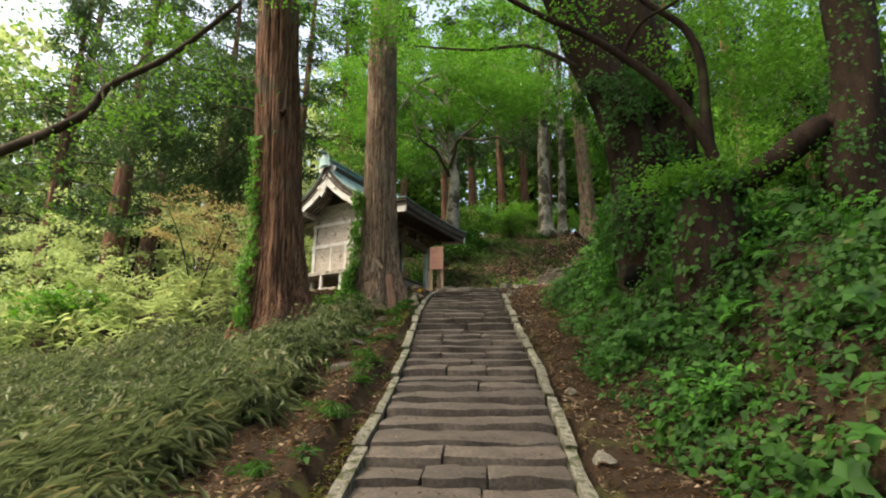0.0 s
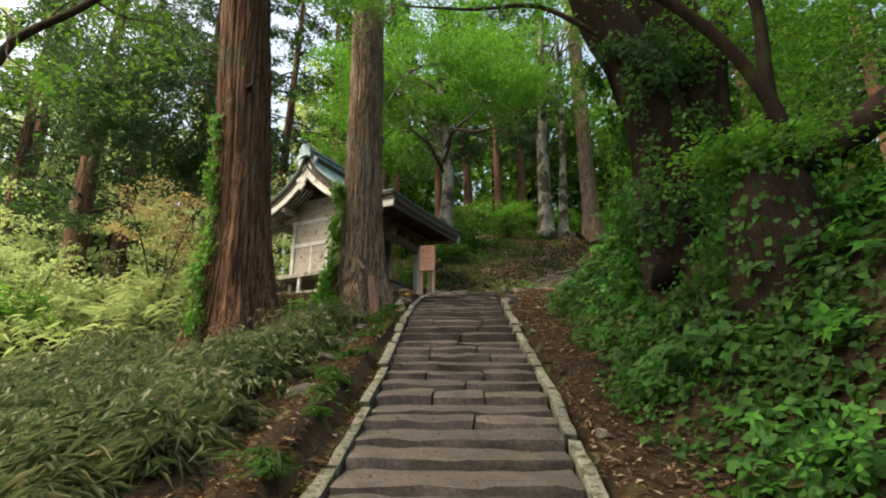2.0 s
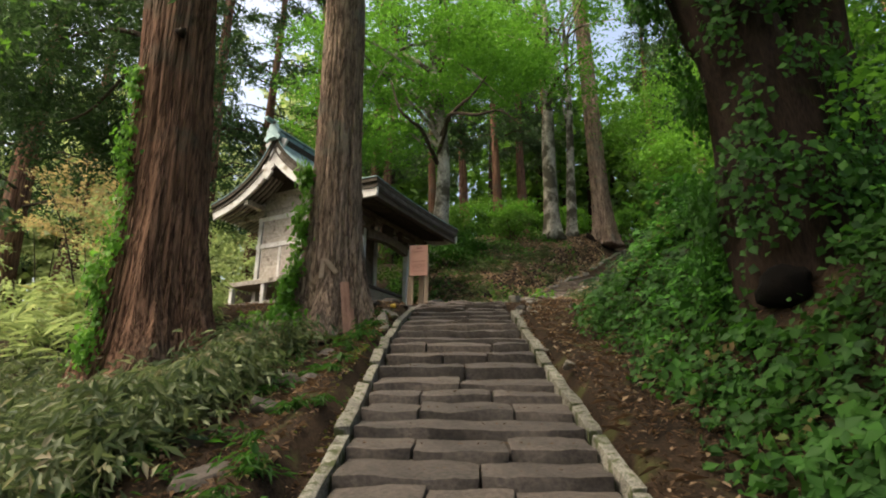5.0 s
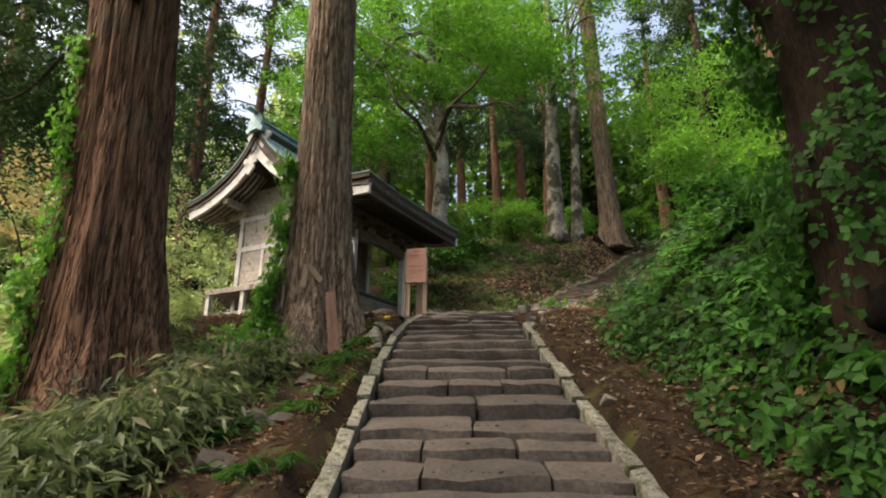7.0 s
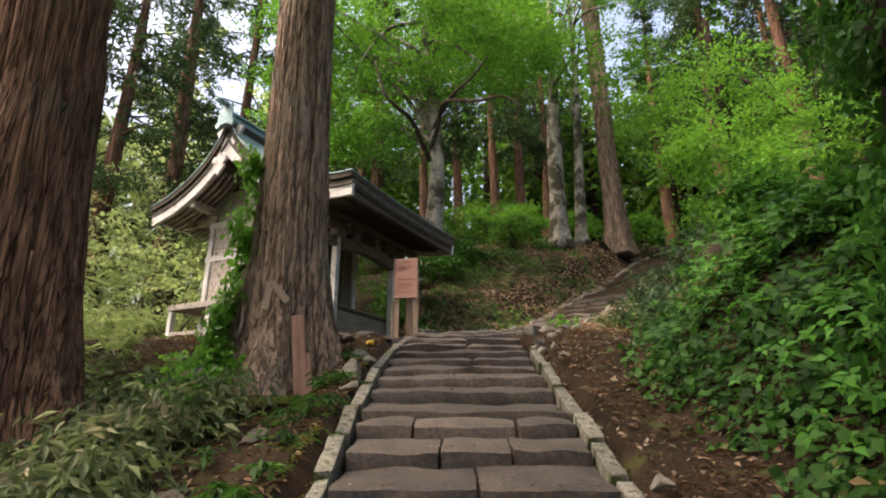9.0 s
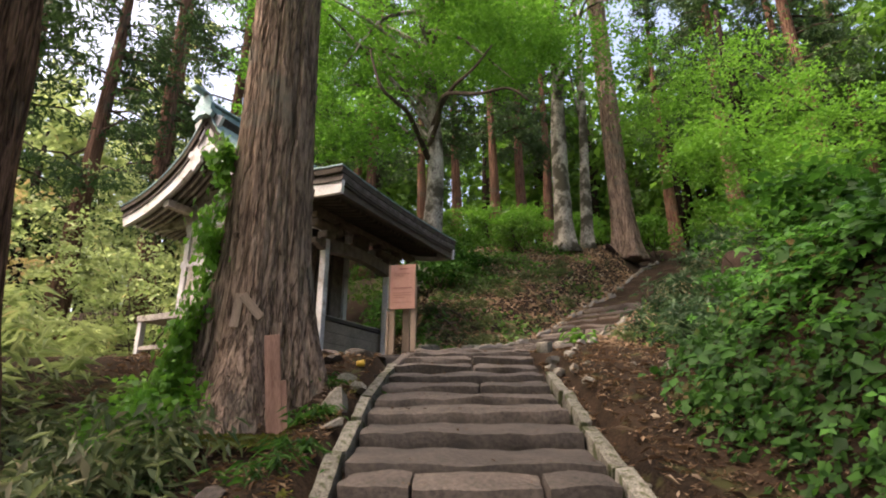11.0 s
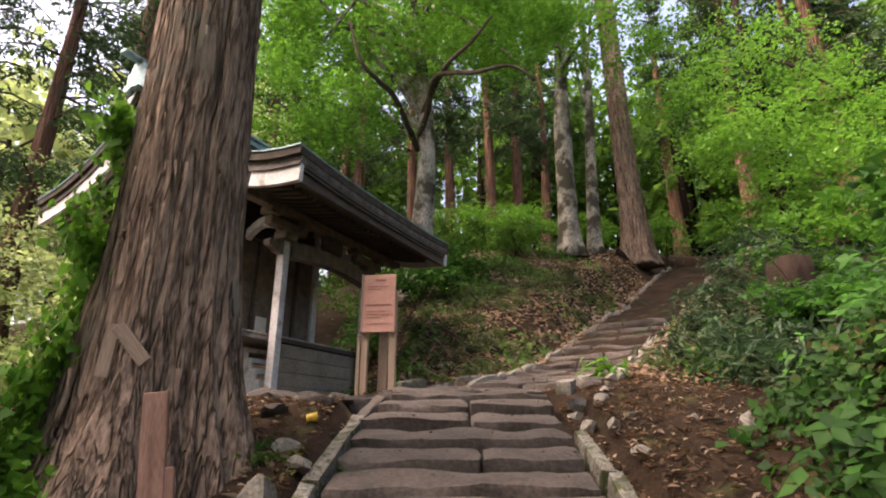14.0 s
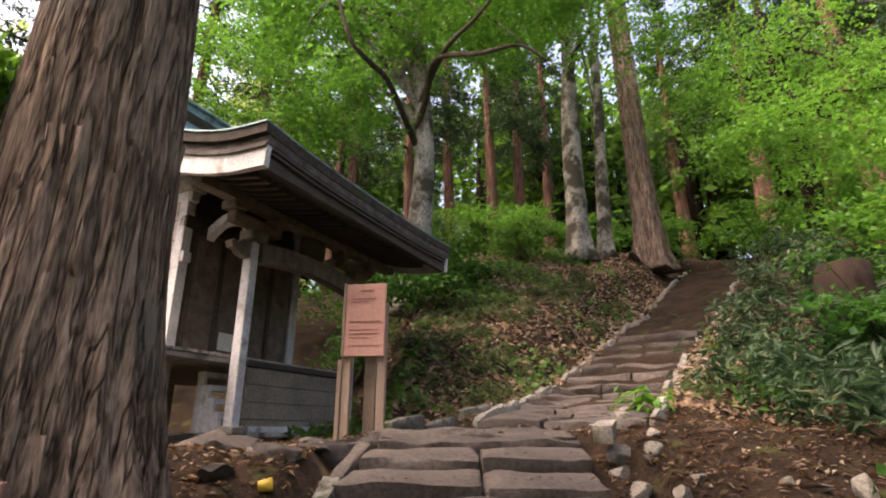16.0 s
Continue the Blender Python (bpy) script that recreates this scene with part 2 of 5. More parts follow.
def tube_data(points, radii, sides=10, rough=0.0, seed=0, flute=0.0, flare=0):
    """Verts and faces of a tapered tube along points, its skin made uneven."""
    pts = [Vector(p) for p in points]
    verts, faces = [], []
    ref = Vector((1, 0.13, 0.05)).normalized()
    for i, p in enumerate(pts):
        d = (pts[min(i + 1, len(pts) - 1)] - pts[max(i - 1, 0)]).normalized()
        r = ref if abs(d.dot(ref)) < 0.93 else Vector((0, 1, 0.1)).normalized()
        a = (r - d * r.dot(d)).normalized()
        b = d.cross(a)
        for k in range(sides):
            w = 2 * math.pi * k / sides
            q = radii[i]
            if rough:
                q *= 1 + rough * noise.noise((math.cos(w) * 1.6 + seed, math.sin(w) * 1.6, i * 0.25))
            if flute:
                g = noise.noise((math.cos(w) * 5.5 + seed * 3, math.sin(w) * 5.5, i * 0.045)) + 0.6 * noise.noise((math.cos(w) * 17, math.sin(w) * 17 + seed, i * 0.09))
                q *= 1 + flute * (0.5 - abs(g)) 
            if flare:
                q *= 1 + 0.16 * max(0, 1 - i / flare) * math.cos(5 * w + seed)
            verts.append(p + a * (q * math.cos(w)) + b * (q * math.sin(w)))
    for i in range(len(pts) - 1):
        for k in range(sides):
            k2 = (k + 1) % sides
            faces.append((i * sides + k, i * sides + k2, (i + 1) * sides + k2, (i + 1) * sides + k))
    faces.append(tuple(range(sides))[::-1])
    faces.append(tuple((len(pts) - 1) * sides + k for k in range(sides)))
    return verts, faces


def tube(name, points, radii, mat, parent=None, sides=10, rough=0.1, seed=0, flute=0.0, flare=0, label=""):
    v, f = tube_data(points, radii, sides, rough, seed, flute, flare)
    return piece(name, mesh_of(name, v, f, mat), parent, None, label)


def smooth_line(points, n):
    """n places on a smooth line through the points."""
    p = np.array(points, float)
    s = np.linspace(0, len(p) - 1, n)
    out = []
    for t in s:
        i = min(int(t), len(p) - 2)
        u = t - i
        a, b, c, d = p[max(i - 1, 0)], p[i], p[i + 1], p[min(i + 2, len(p) - 1)]
        out.append(0.5 * ((2 * b) + (c - a) * u + (2 * a - 5 * b + 4 * c - d) * u * u + (3 * b - a - 3 * c + d) * u**3))
    return np.array(out)


RNG = np.random.default_rng(7)


def leaf_mesh(name, places, sizes, mat, normals=None, spread=0.6, slim=0.5, droop=0.0, ways=None):
    """One mesh of many folded leaves: at each place a leaf of that length, facing about its normal."""
    n = len(places)
    places = np.asarray(places, float)
    sizes = np.broadcast_to(np.asarray(sizes, float), (n,))
    base = np.tile([0.0, 0.0, 1.0], (n, 1)) if normals is None else np.asarray(normals, float)
    nor = base + RNG.normal(0, spread, (n, 3))
    nor /= np.linalg.norm(nor, axis=1, keepdims=True) + 1e-9
    way = RNG.normal(0, 1, (n, 3)) if ways is None else np.asarray(ways, float) + RNG.normal(0, 0.35, (n, 3))
    way[:, 2] -= droop
    way -= nor * (way * nor).sum(1, keepdims=True)
    way /= np.linalg.norm(way, axis=1, keepdims=True) + 1e-9
    side = np.cross(nor, way)
    s = sizes[:, None]
    w = s * slim * RNG.uniform(0.8, 1.2, (n, 1)) * 0.5
    a = places - way * s * 0.5
    tip = places + way * s * 0.5 - nor * s * 0.12
    left = places + side * w + nor * s * 0.08 - way * s * 0.08
    right = places - side * w + nor * s * 0.08 - way * s * 0.08
    verts = np.stack([a, left, tip, right], 1).reshape(-1, 3)
    me = bpy.data.meshes.new(name)
    me.vertices.add(4 * n)
    me.vertices.foreach_set("co", verts.ravel())
    me.loops.add(6 * n)
    i = np.arange(n)[:, None] * 4
    me.loops.foreach_set("vertex_index", (i + np.array([[0, 2, 1, 0, 3, 2]])).ravel().astype(np.int32))
    me.polygons.add(2 * n)
    me.polygons.foreach_set("loop_start", np.arange(0, 6 * n, 3, dtype=np.int32))
    me.materials.append(mat)
    me.update(calc_edges=True)
    return me


def spray_places(centres, count, radius, thick, tilt=0.25):
    """Places of leaves in flat sprays round the centres."""
    out = []
    for c in centres:
        r = radius * RNG.uniform(0.6, 1.3)
        m = int(count * RNG.uniform(0.6, 1.4))
        q = RNG.normal(0, 0.5, (m, 3)) * [r, r, thick]
        g = RNG.normal(0, tilt, 2)
        q[:, 2] += q[:, 0] * g[0] + q[:, 1] * g[1] - 0.12 * (q[:, 0] ** 2 + q[:, 1] ** 2) / max(r, 0.1)
        out.append(q + c)
    return np.concatenate(out)


def in_ellipsoid(centre, radii, n, hollow=0.35):
    q = RNG.normal(0, 1, (n, 3))
    q /= np.linalg.norm(q, axis=1, keepdims=True)
    q *= RNG.uniform(hollow, 1, (n, 1)) ** 0.6
    return q * radii + centre


# ---- ground ----
def ramp01(v, a, b):
    u = min(max((v - a) / (b - a), 0.0), 1.0)
    return u * u * (3 - 2 * u)


def stair_height(y):
    if y < -4:
        return -1.375 - 0.05 * (-4 - y)
    if y < 3.45:
        return 0.86 - 0.30 * (3.45 - y)
    return min(0.86 + 0.355 * (y - 3.45), 3.966)


PATH_LINE = [(0.9, 12.5, 3.95), (1.9, 14.45, 4.38), (3.85, 17.2, 5.70), (5.6, 19.6, 6.92), (7.0, 22.0, 7.95)]


def near_path(x, y):
    best = (1e9, 0.0)
    for (ax, ay, az), (bx, by, bz) in zip(PATH_LINE, PATH_LINE[1:]):
        dx, dy = bx - ax, by - ay
        u = min(max(((x - ax) * dx + (y - ay) * dy) / (dx * dx + dy * dy), 0), 1)
        d = math.hypot(x - ax - u * dx, y - ay - u * dy)
        if d < best[0]:
            best = (d, az + u * (bz - az))
    return best


def bank_foot(y):
    return 1.86 + 2.1 * ramp01(y, 10.9, 12.3)


def ground_height(x, y, rough=True):
    z = stair_height(y)
    start = 13.4 + 3.0 * ramp01(-x, 0.2, 1.4)
    if y > start:
        z += 0.53 * min(y - start, 7.6) + 0.26 * max(0, min(y - start - 7.6, 25)) 
    foot = bank_foot(y)
    if y < 18:
        fade = 1 - 0.55 * ramp01(y, 10, 13)
        z += fade * (1.45 * ramp01(x, foot, foot + 1.9) + 0.16 * max(0, min(x, 14) - foot - 1.2))
    d, pz = near_path(x, y)
    if y > 12.3:
        u = ramp01(d, 0.65, 1.5)
        z = pz * (1 - u) + z * u
    if x < -0.8:
        z -= (0.18 * ramp01(-x, 0.75, 1.15) + 0.42 * ramp01(-x, 1.1, 3.2)) * (1 - 0.75 * ramp01(y, 9.6, 11.2)) + 0.12 * max(0, -x - 3.2)
    if rough and not (-0.6 < x < 1.35 and y < 12.5):
        e = ramp01(max(x - 1.3, -0.55 - x, y - 12.5), 0, 0.5)
        z += e * (0.10 * noise.noise((x * 0.7, y * 0.7, 0)) + 0.06 * noise.noise((x * 2.3, y * 2.3, 4)) + 0.035 * noise.noise((x * 6, y * 6, 9)))
    if x < -0.25 and 11.2 < y < 17:
        u = ramp01(y, 11.3, 12.0) * ramp01(-x, 0.25, 0.7) * (1 - ramp01(y, 15.8, 16.8)) * (1 - ramp01(-x, 5.5, 7.5))
        z = z * (1 - u) + (3.87 + 0.02 * noise.noise((x * 3, y * 3, 1))) * u
    if -0.6 < x < 1.35 and y < 12.4:
        z -= 0.16
    return z


def spaced(lo, a, b, hi, fine, coarse):
    return np.unique(np.concatenate([np.arange(a, b, fine), np.linspace(b, hi, coarse), lo + (a - lo) * np.linspace(0, 1, coarse)]).round(4))


gx, gy = spaced(-260, -9, 9, 260, 0.11, 22), spaced(-60, -3, 24, 420, 0.12, 24)
verts = [(x, y, ground_height(x, y)) for y in gy for x in gx]
w = len(gx)
faces = [(j * w + i, j * w + i + 1, (j + 1) * w + i + 1, (j + 1) * w + i) for j in range(len(gy) - 1) for i in range(w - 1)]
ground = new("ground", mesh_of("ground", verts, faces, M_SOIL))
tagged(ground, "red-brown forest soil slope with leaf litter and moss", "ground", kind="structure")


# ---- stone stairs ----
EDGES = [-1.1, -0.75, -0.4, -0.05, 0.3, 0.64, 0.98, 1.32, 1.65, 1.97, 2.28, 2.58, 2.87, 3.16, 3.45, 3.72, 4.0, 4.34, 4.69, 4.97, 5.26, 5.56, 5.84, 6.17, 6.5, 6.8, 7.1, 7.45, 7.72, 8.18, 8.66, 9.04, 9.32, 9.78, 10.2, 10.57, 10.89, 11.2, 11.52, 11.84, 12.15]


def left_side(y):
    return -0.20 - 0.22 * ramp01(y, 4.5, 11.0) + 0.20 * ramp01(y, 11.2, 12.3)


def right_side(y):
    return 1.20 - 0.16 * ramp01(y, 5, 11)


def stone_mesh(name, sx, sy, sz, mat, seed, cuts=3, worn=0.009, uneven=0.018):
    """A hewn stone block with worn, rounded edges, its top at z = 0 and its front at y = 0."""
    nx, ny, nz = max(3, int(sx / 0.075)), cuts + 1, cuts
    bm = bmesh.new()
    bmesh.ops.create_cube(bm, size=1.0)
    bmesh.ops.subdivide_edges(bm, edges=[e for e in bm.edges if abs((e.verts[0].co - e.verts[1].co).x) > 0.5], cuts=nx, use_grid_fill=True)
    bmesh.ops.subdivide_edges(bm, edges=[e for e in bm.edges if abs((e.verts[0].co - e.verts[1].co).y) > 0.5], cuts=ny, use_grid_fill=True)
    bmesh.ops.subdivide_edges(bm, edges=[e for e in bm.edges if abs((e.verts[0].co - e.verts[1].co).z) > 0.5], cuts=nz, use_grid_fill=True)
    for v in bm.verts:
        q = Vector((v.co.x * sx, (v.co.y + 0.5) * sy, (v.co.z - 0.5) * sz))
        k = Vector((abs(v.co.x) > 0.49, abs(v.co.y) > 0.49, abs(v.co.z) > 0.49))
        if k.x + k.y + k.z >= 2:
            pull = worn * (0.6 + 0.9 * noise.noise((q.x * 6 + seed, q.y * 6, q.z * 6 + seed)))
            if k.x:
                q.x -= math.copysign(pull, v.co.x)
            if k.y:
                q.y -= math.copysign(pull, v.co.y)
            if k.z:
                q.z -= math.copysign(pull, v.co.z)
        q.z += uneven * noise.noise((q.x * 3 + seed * 1.7, q.y * 3, seed)) 
        q.y += uneven * 1.6 * noise.noise((q.x * 4 + seed, q.z * 5, seed * 0.3))
        q.z += 0.006 * noise.noise((q.x * 11 + seed, q.y * 11, seed))
        q.y += 0.007 * noise.noise((q.x * 13, q.z * 9 + seed, seed * 2))
        v.co = q
    me = bpy.data.meshes.new(name)
    bmesh.ops.recalc_face_normals(bm, faces=bm.faces)
    bm.to_mesh(me)
    bm.free()
    me.materials.append(mat)
    me.polygons.foreach_set("use_smooth", [True] * len(me.polygons))
    me.set_sharp_from_angle(angle=radians(38))
    return me


stairs = tagged(empty("stone_stairs", 0.4, 3.0, 0.7), "worn grey-brown stone steps climbing the wooded slope", "stairs", kind="structure")
stairs_back = stairs.matrix_world.inverted()
rs = random.Random(3)
for i, y in enumerate(EDGES):
    nxt = EDGES[i + 1] if i + 1 < len(EDGES) else y + 0.45
    z = stair_height(y + 0.04) + rs.uniform(-0.012, 0.012)
    xl, xr = left_side(y) - 0.03, right_side(y) + 0.03
    n = rs.choice([1, 2, 2, 2, 3]) if y < 9.5 else rs.choice([1, 1, 2])
    cuts = sorted([xl, xr] + [xl + (xr - xl) * (k + rs.uniform(-0.22, 0.22)) / n for k in range(1, n)])
    for k, (a, b) in enumerate(zip(cuts, cuts[1:])):
        me = stone_mesh("stone", b - a - 0.005, nxt - y + 0.06, 0.20, M_STONE, i * 5.3 + k, worn=0.012 + 0.01 * ramp01(y, 8, 10.5), uneven=0.024)
        yaw = rs.uniform(-1.0, 1.0)
        piece("stone", me, stairs, stairs_back @ pose((a + b) / 2, y + rs.uniform(-0.014, 0.014), z - 0.015 + rs.uniform(-0.012, 0.010), 9 + rs.uniform(-2, 2), rs.uniform(-0.7, 0.7), yaw))


def kerb(name, side, label, seed, end=12.0):
    r = random.Random(seed)
    root = tagged(empty(name, side(3), 3.0, stair_height(3)), label, "kerb", kind="structure")
    back = root.matrix_world.inverted()
    y, i = -1.2, 0
    while y < end:
        ln = r.uniform(0.45, 1.1)
        y2 = min(y + ln, 12.2)
        x = side(y) + r.uniform(-0.015, 0.015)
        me = stone_mesh("kerb_stone", r.uniform(0.085, 0.115), y2 - y - 0.004, 0.24, M_KERB if y < 11.0 else M_STONE, seed * 9 + i, cuts=3, worn=0.011, uneven=0.02)
        s = (stair_height(y2) - stair_height(y)) / (y2 - y)
        rx = math.degrees(math.atan(s))
        yaw = math.degrees(math.atan2(-(side(y2) - side(y)), y2 - y))
        piece("kerb_stone", me, root, back @ pose(x, y, stair_height(y) + 0.006 + r.uniform(-0.02, 0.016) - 0.03 * ramp01(y, 9.5, 11.5), rx, r.uniform(-3, 3), yaw + r.uniform(-2, 2)))
        y, i = y2, i + 1
    return root


kerb("kerb_left", lambda y: left_side(y) - 0.09, "lichen-spotted narrow stone kerb edging the steps", 11)
kerb("kerb_right", lambda y: right_side(y) + 0.09, "lichen-spotted narrow stone kerb edging the steps", 12, 11.3)


# ---- trees ----
def tree_root(name, x, y, label, sink=0.1):
    return tagged(empty(name, x, y, ground_height(x, y) - sink), label, "tree")


def big_cedar(x, y, r0, r1, height, mat, label, seed, lean=(0, 0), base=None, strips=250):
    root = tree_root("cedar_tree", x, y, label)
    if base is not None:
        root.location.z = base
    n = 90
    pts, rad = [], []
    for i in range(n):
        u = i / (n - 1)
        zz = height * u**1.25
        pts.append((lean[0] * zz, lean[1] * zz, zz))
        rad.append(r1 + (r0 - r1) * (0.6 * math.exp(-zz / 0.55) + 0.4 * math.exp(-zz / 1.4)) - 0.10 * r1 * u)
    tube("trunk", pts, rad, mat, root, sides=150, rough=0.05, seed=seed, flute=0.17, flare=22)
    rg = random.Random(seed)
    for k in range(strips):
        i0 = rg.randrange(2, 58)
        ln = rg.randrange(4, 14)
        w0, half = rg.uniform(0, 2 * math.pi), rg.uniform(0.008, 0.026)
        vs, fs = [], []
        for j in range(ln + 1):
            u = j / ln
            i = i0 + j
            q = rad[i] * 1.01 + 0.006 + 0.012 * abs(rg.gauss(0, 0.3)) + (0.025 if j == ln and rg.random() < 0.5 else 0)
            hw = half * (0.35 + 0.65 * math.sin(math.pi * (0.12 + 0.76 * u)))
            w1 = w0 + 0.02 * math.sin(i * 0.9)
            p = pts[i]
            for a, off in ((w1 - hw / rad[i], -0.02), (w1 - hw * 0.8 / rad[i], 0.0), (w1 + hw * 0.8 / rad[i], 0.0), (w1 + hw / rad[i], -0.02)):
                vs.append((p[0] + (q + off) * math.cos(a), p[1] + (q + off) * math.sin(a), p[2]))
        for j in range(ln):
            for a in range(3):
                fs.append((j * 4 + a, j * 4 + a + 1, j * 4 + a + 5, j * 4 + a + 4))
        fs += [(0, 3, 2, 1), (ln * 4, ln * 4 + 1, ln * 4 + 2, ln * 4 + 3)]
        piece("bark_strip", mesh_of("bark_strip", vs, fs, mat), root)
    return root


cedar_1 = big_cedar(-2.94, 9.05, 0.76, 0.41, 17, M_CEDAR, "tall red-brown cedar with furrowed bark beside the steps", 1, base=2.35, lean=(-0.085, 0.0))
cedar_2 = big_cedar(-1.50, 10.85, 0.90, 0.325, 18, M_CEDAR_PALE, "tall grey-brown cedar with a buttressed base before the shrine", 2, base=2.8, lean=(-0.02, 0.0))


# ---- shrine ----
SHRINE_Z = 3.93
shrine = tagged(empty("shrine", -1.16, 12.043, SHRINE_Z, -24.82), "small weathered wooden shrine with a sweeping verdigris copper roof", "shrine")
# Own space: x forwards from the front eave (all of the shrine lies at x < 0), y along the ridge, z up from the terrace.
ROOF_TOP = [(0.0, 2.235), (-0.45, 2.275), (-0.95, 2.415), (-1.40, 2.62), (-1.80, 2.87), (-2.15, 3.16), (-2.42, 3.46), (-2.60, 3.77), (-2.80, 3.42), (-3.06, 3.10), (-3.40, 2.83), (-3.82, 2.61), (-4.3, 2.46)]
ROOF_LEN = 3.3
RIDGE_X = -2.60
roof_front = smooth_line([(x, 0, z) for x, z in ROOF_TOP[:8]], 34)
roof_back = smooth_line([(x, 0, z) for x, z in ROOF_TOP[7:]], 20)


def roof_sheet(line, below, thick, y0, y1, steps=1, lift=0.05, end_drop=0.0):
    """A curved slab under a roof line: its top lies 'below' under it; the ends of the eaves swing up a little."""
    bm = bmesh.new()
    rows = []
    for j in range(steps + 1):
        v = j / steps
        y = y0 + (y1 - y0) * v
        up = lift * abs(2 * (y / ROOF_LEN) - 1) ** 3
        row = []
        for i, (x, _, z) in enumerate(line):
            a, b = line[max(i - 1, 0)], line[min(i + 1, len(line) - 1)]
            t = Vector((b[0] - a[0], b[2] - a[2])).normalized()
            nx, nz = (-t.y, t.x) if t.x > 0 else (t.y, -t.x)
            edge = up * (abs(x - RIDGE_X) / 2.6) ** 2
            row.append((bm.verts.new((x - nx * below, y, z + edge - nz * below)), bm.verts.new((x - nx * (below + thick), y, z + edge - nz * (below + thick)))))
        rows.append(row)
    for r, s in zip(rows, rows[1:]):
        for (a, b), (c, d), (e, f), (g, h) in zip(r, r[1:], s, s[1:]):
            bm.faces.new((a[0] if isinstance(a, tuple) else a, c, g, e))
            bm.faces.new((b, f, h, d))
        bm.faces.new((r[0][0], s[0][0], s[0][1], r[0][1]))
        bm.faces.new((r[-1][0], r[-1][1], s[-1][1], s[-1][0]))
    for row, flip in ((rows[0], False), (rows[-1], True)):
        for (a, b), (c, d) in zip(row, row[1:]):
            bm.faces.new((a, b, d, c) if not flip else (a, c, d, b))
    return bm


for nm, line in (("roof_front", roof_front), ("roof_back", roof_back)):
    roof = part(nm, roof_sheet(line, 0.0, 0.075, 0.0, ROOF_LEN, 14), M_ROOF, shrine, "layered dark shingle edge", smooth=False)
    n = 26 if nm == "roof_front" else 15
    idx = np.linspace(0, len(line) - 1, n + 1)
    for k in range(n):
        seg = [line[int(idx[k])], line[min(int(idx[k + 1]) + 0, len(line) - 1)]]
        if np.allclose(seg[0], seg[1]):
            continue
        part("copper_course", roof_sheet(np.array(seg), -0.022, 0.014, -0.012, ROOF_LEN + 0.012, 7), M_COPPER, roof)
    part("shingle_layer", roof_sheet(line, 0.085, 0.06, 0.035, ROOF_LEN - 0.035, 10), M_SHINGLE_EDGE, roof)
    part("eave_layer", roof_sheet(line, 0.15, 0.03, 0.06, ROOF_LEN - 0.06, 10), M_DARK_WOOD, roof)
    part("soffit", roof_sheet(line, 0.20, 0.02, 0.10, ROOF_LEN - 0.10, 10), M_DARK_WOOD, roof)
    for y0 in (0.03, ROOF_LEN - 0.085):
        part("verge_board", roof_sheet(line, 0.17, 0.17, y0, y0 + 0.05, 1), M_PALE_WOOD, roof, "bleached white verge board")
        part("verge_moulding", roof_sheet(line, 0.150, 0.035, y0 - 0.018, y0 + 0.07, 1), M_SHINGLE_EDGE, roof)
    for k in range(27):
        y = 0.16 + k * (ROOF_LEN - 0.32) / 26
        sub = line[3:24] if nm == "roof_front" else line[7:]
        # front rafters take darker wood than rear ones: eave shade put into colour
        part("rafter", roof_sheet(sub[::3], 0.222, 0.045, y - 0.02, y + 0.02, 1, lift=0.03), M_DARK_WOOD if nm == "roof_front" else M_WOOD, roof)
x0, z0 = roof_front[0][0], roof_front[0][2]
# the fascia is darkened too, its shade put into the wood colour
part("eave_board", box(x0 - 0.10, x0 - 0.04, 0.08, ROOF_LEN - 0.08, z0 - 0.30, z0 - 0.19, 0.008), M_DARK_WOOD, shrine, "eave fascia board with eave shade in its dark colour")

ridge = part("ridge", box(RIDGE_X - 0.12, RIDGE_X + 0.12, -0.05, ROOF_LEN + 0.05, 3.64, 3.81, 0.03), M_COPPER, shrine, "verdigris copper ridge box")
part("ridge_cap", box(RIDGE_X - 0.16, RIDGE_X + 0.16, -0.08, ROOF_LEN + 0.08, 3.812, 3.85, 0.015), M_COPPER, ridge)
for y in (-0.10, ROOF_LEN + 0.06):
    bm = bmesh.new()
    outline = [(-0.24, -0.22), (-0.30, -0.12), (-0.22, -0.06), (-0.24, 0.08), (-0.16, 0.16), (-0.12, 0.27), (0, 0.34), (0.12, 0.27), (0.16, 0.16), (0.24, 0.08), (0.22, -0.06), (0.30, -0.12), (0.24, -0.22), (0.1, -0.14), (-0.1, -0.14)]
    vs = [bm.verts.new((RIDGE_X + a * 0.72, y, 3.76 + b * 0.78)) for a, b in outline]
    f = bm.faces.new(vs)
    r = bmesh.ops.extrude_face_region(bm, geom=[f])
    bmesh.ops.translate(bm, vec=(0, 0.07, 0), verts=[e for e in r["geom"] if isinstance(e, bmesh.types.BMVert)])
    end_tile = part("ridge_end", bm, M_COPPER, ridge, "blue-green scrolled ridge-end ornament")
    part("ridge_horn", box(RIDGE_X - 0.06, RIDGE_X + 0.06, y - 0.22 if y < 0 else y + 0.05, y + 0.06 if y < 0 else y + 0.33, 3.98, 4.03, 0.02), M_COPPER, ridge)
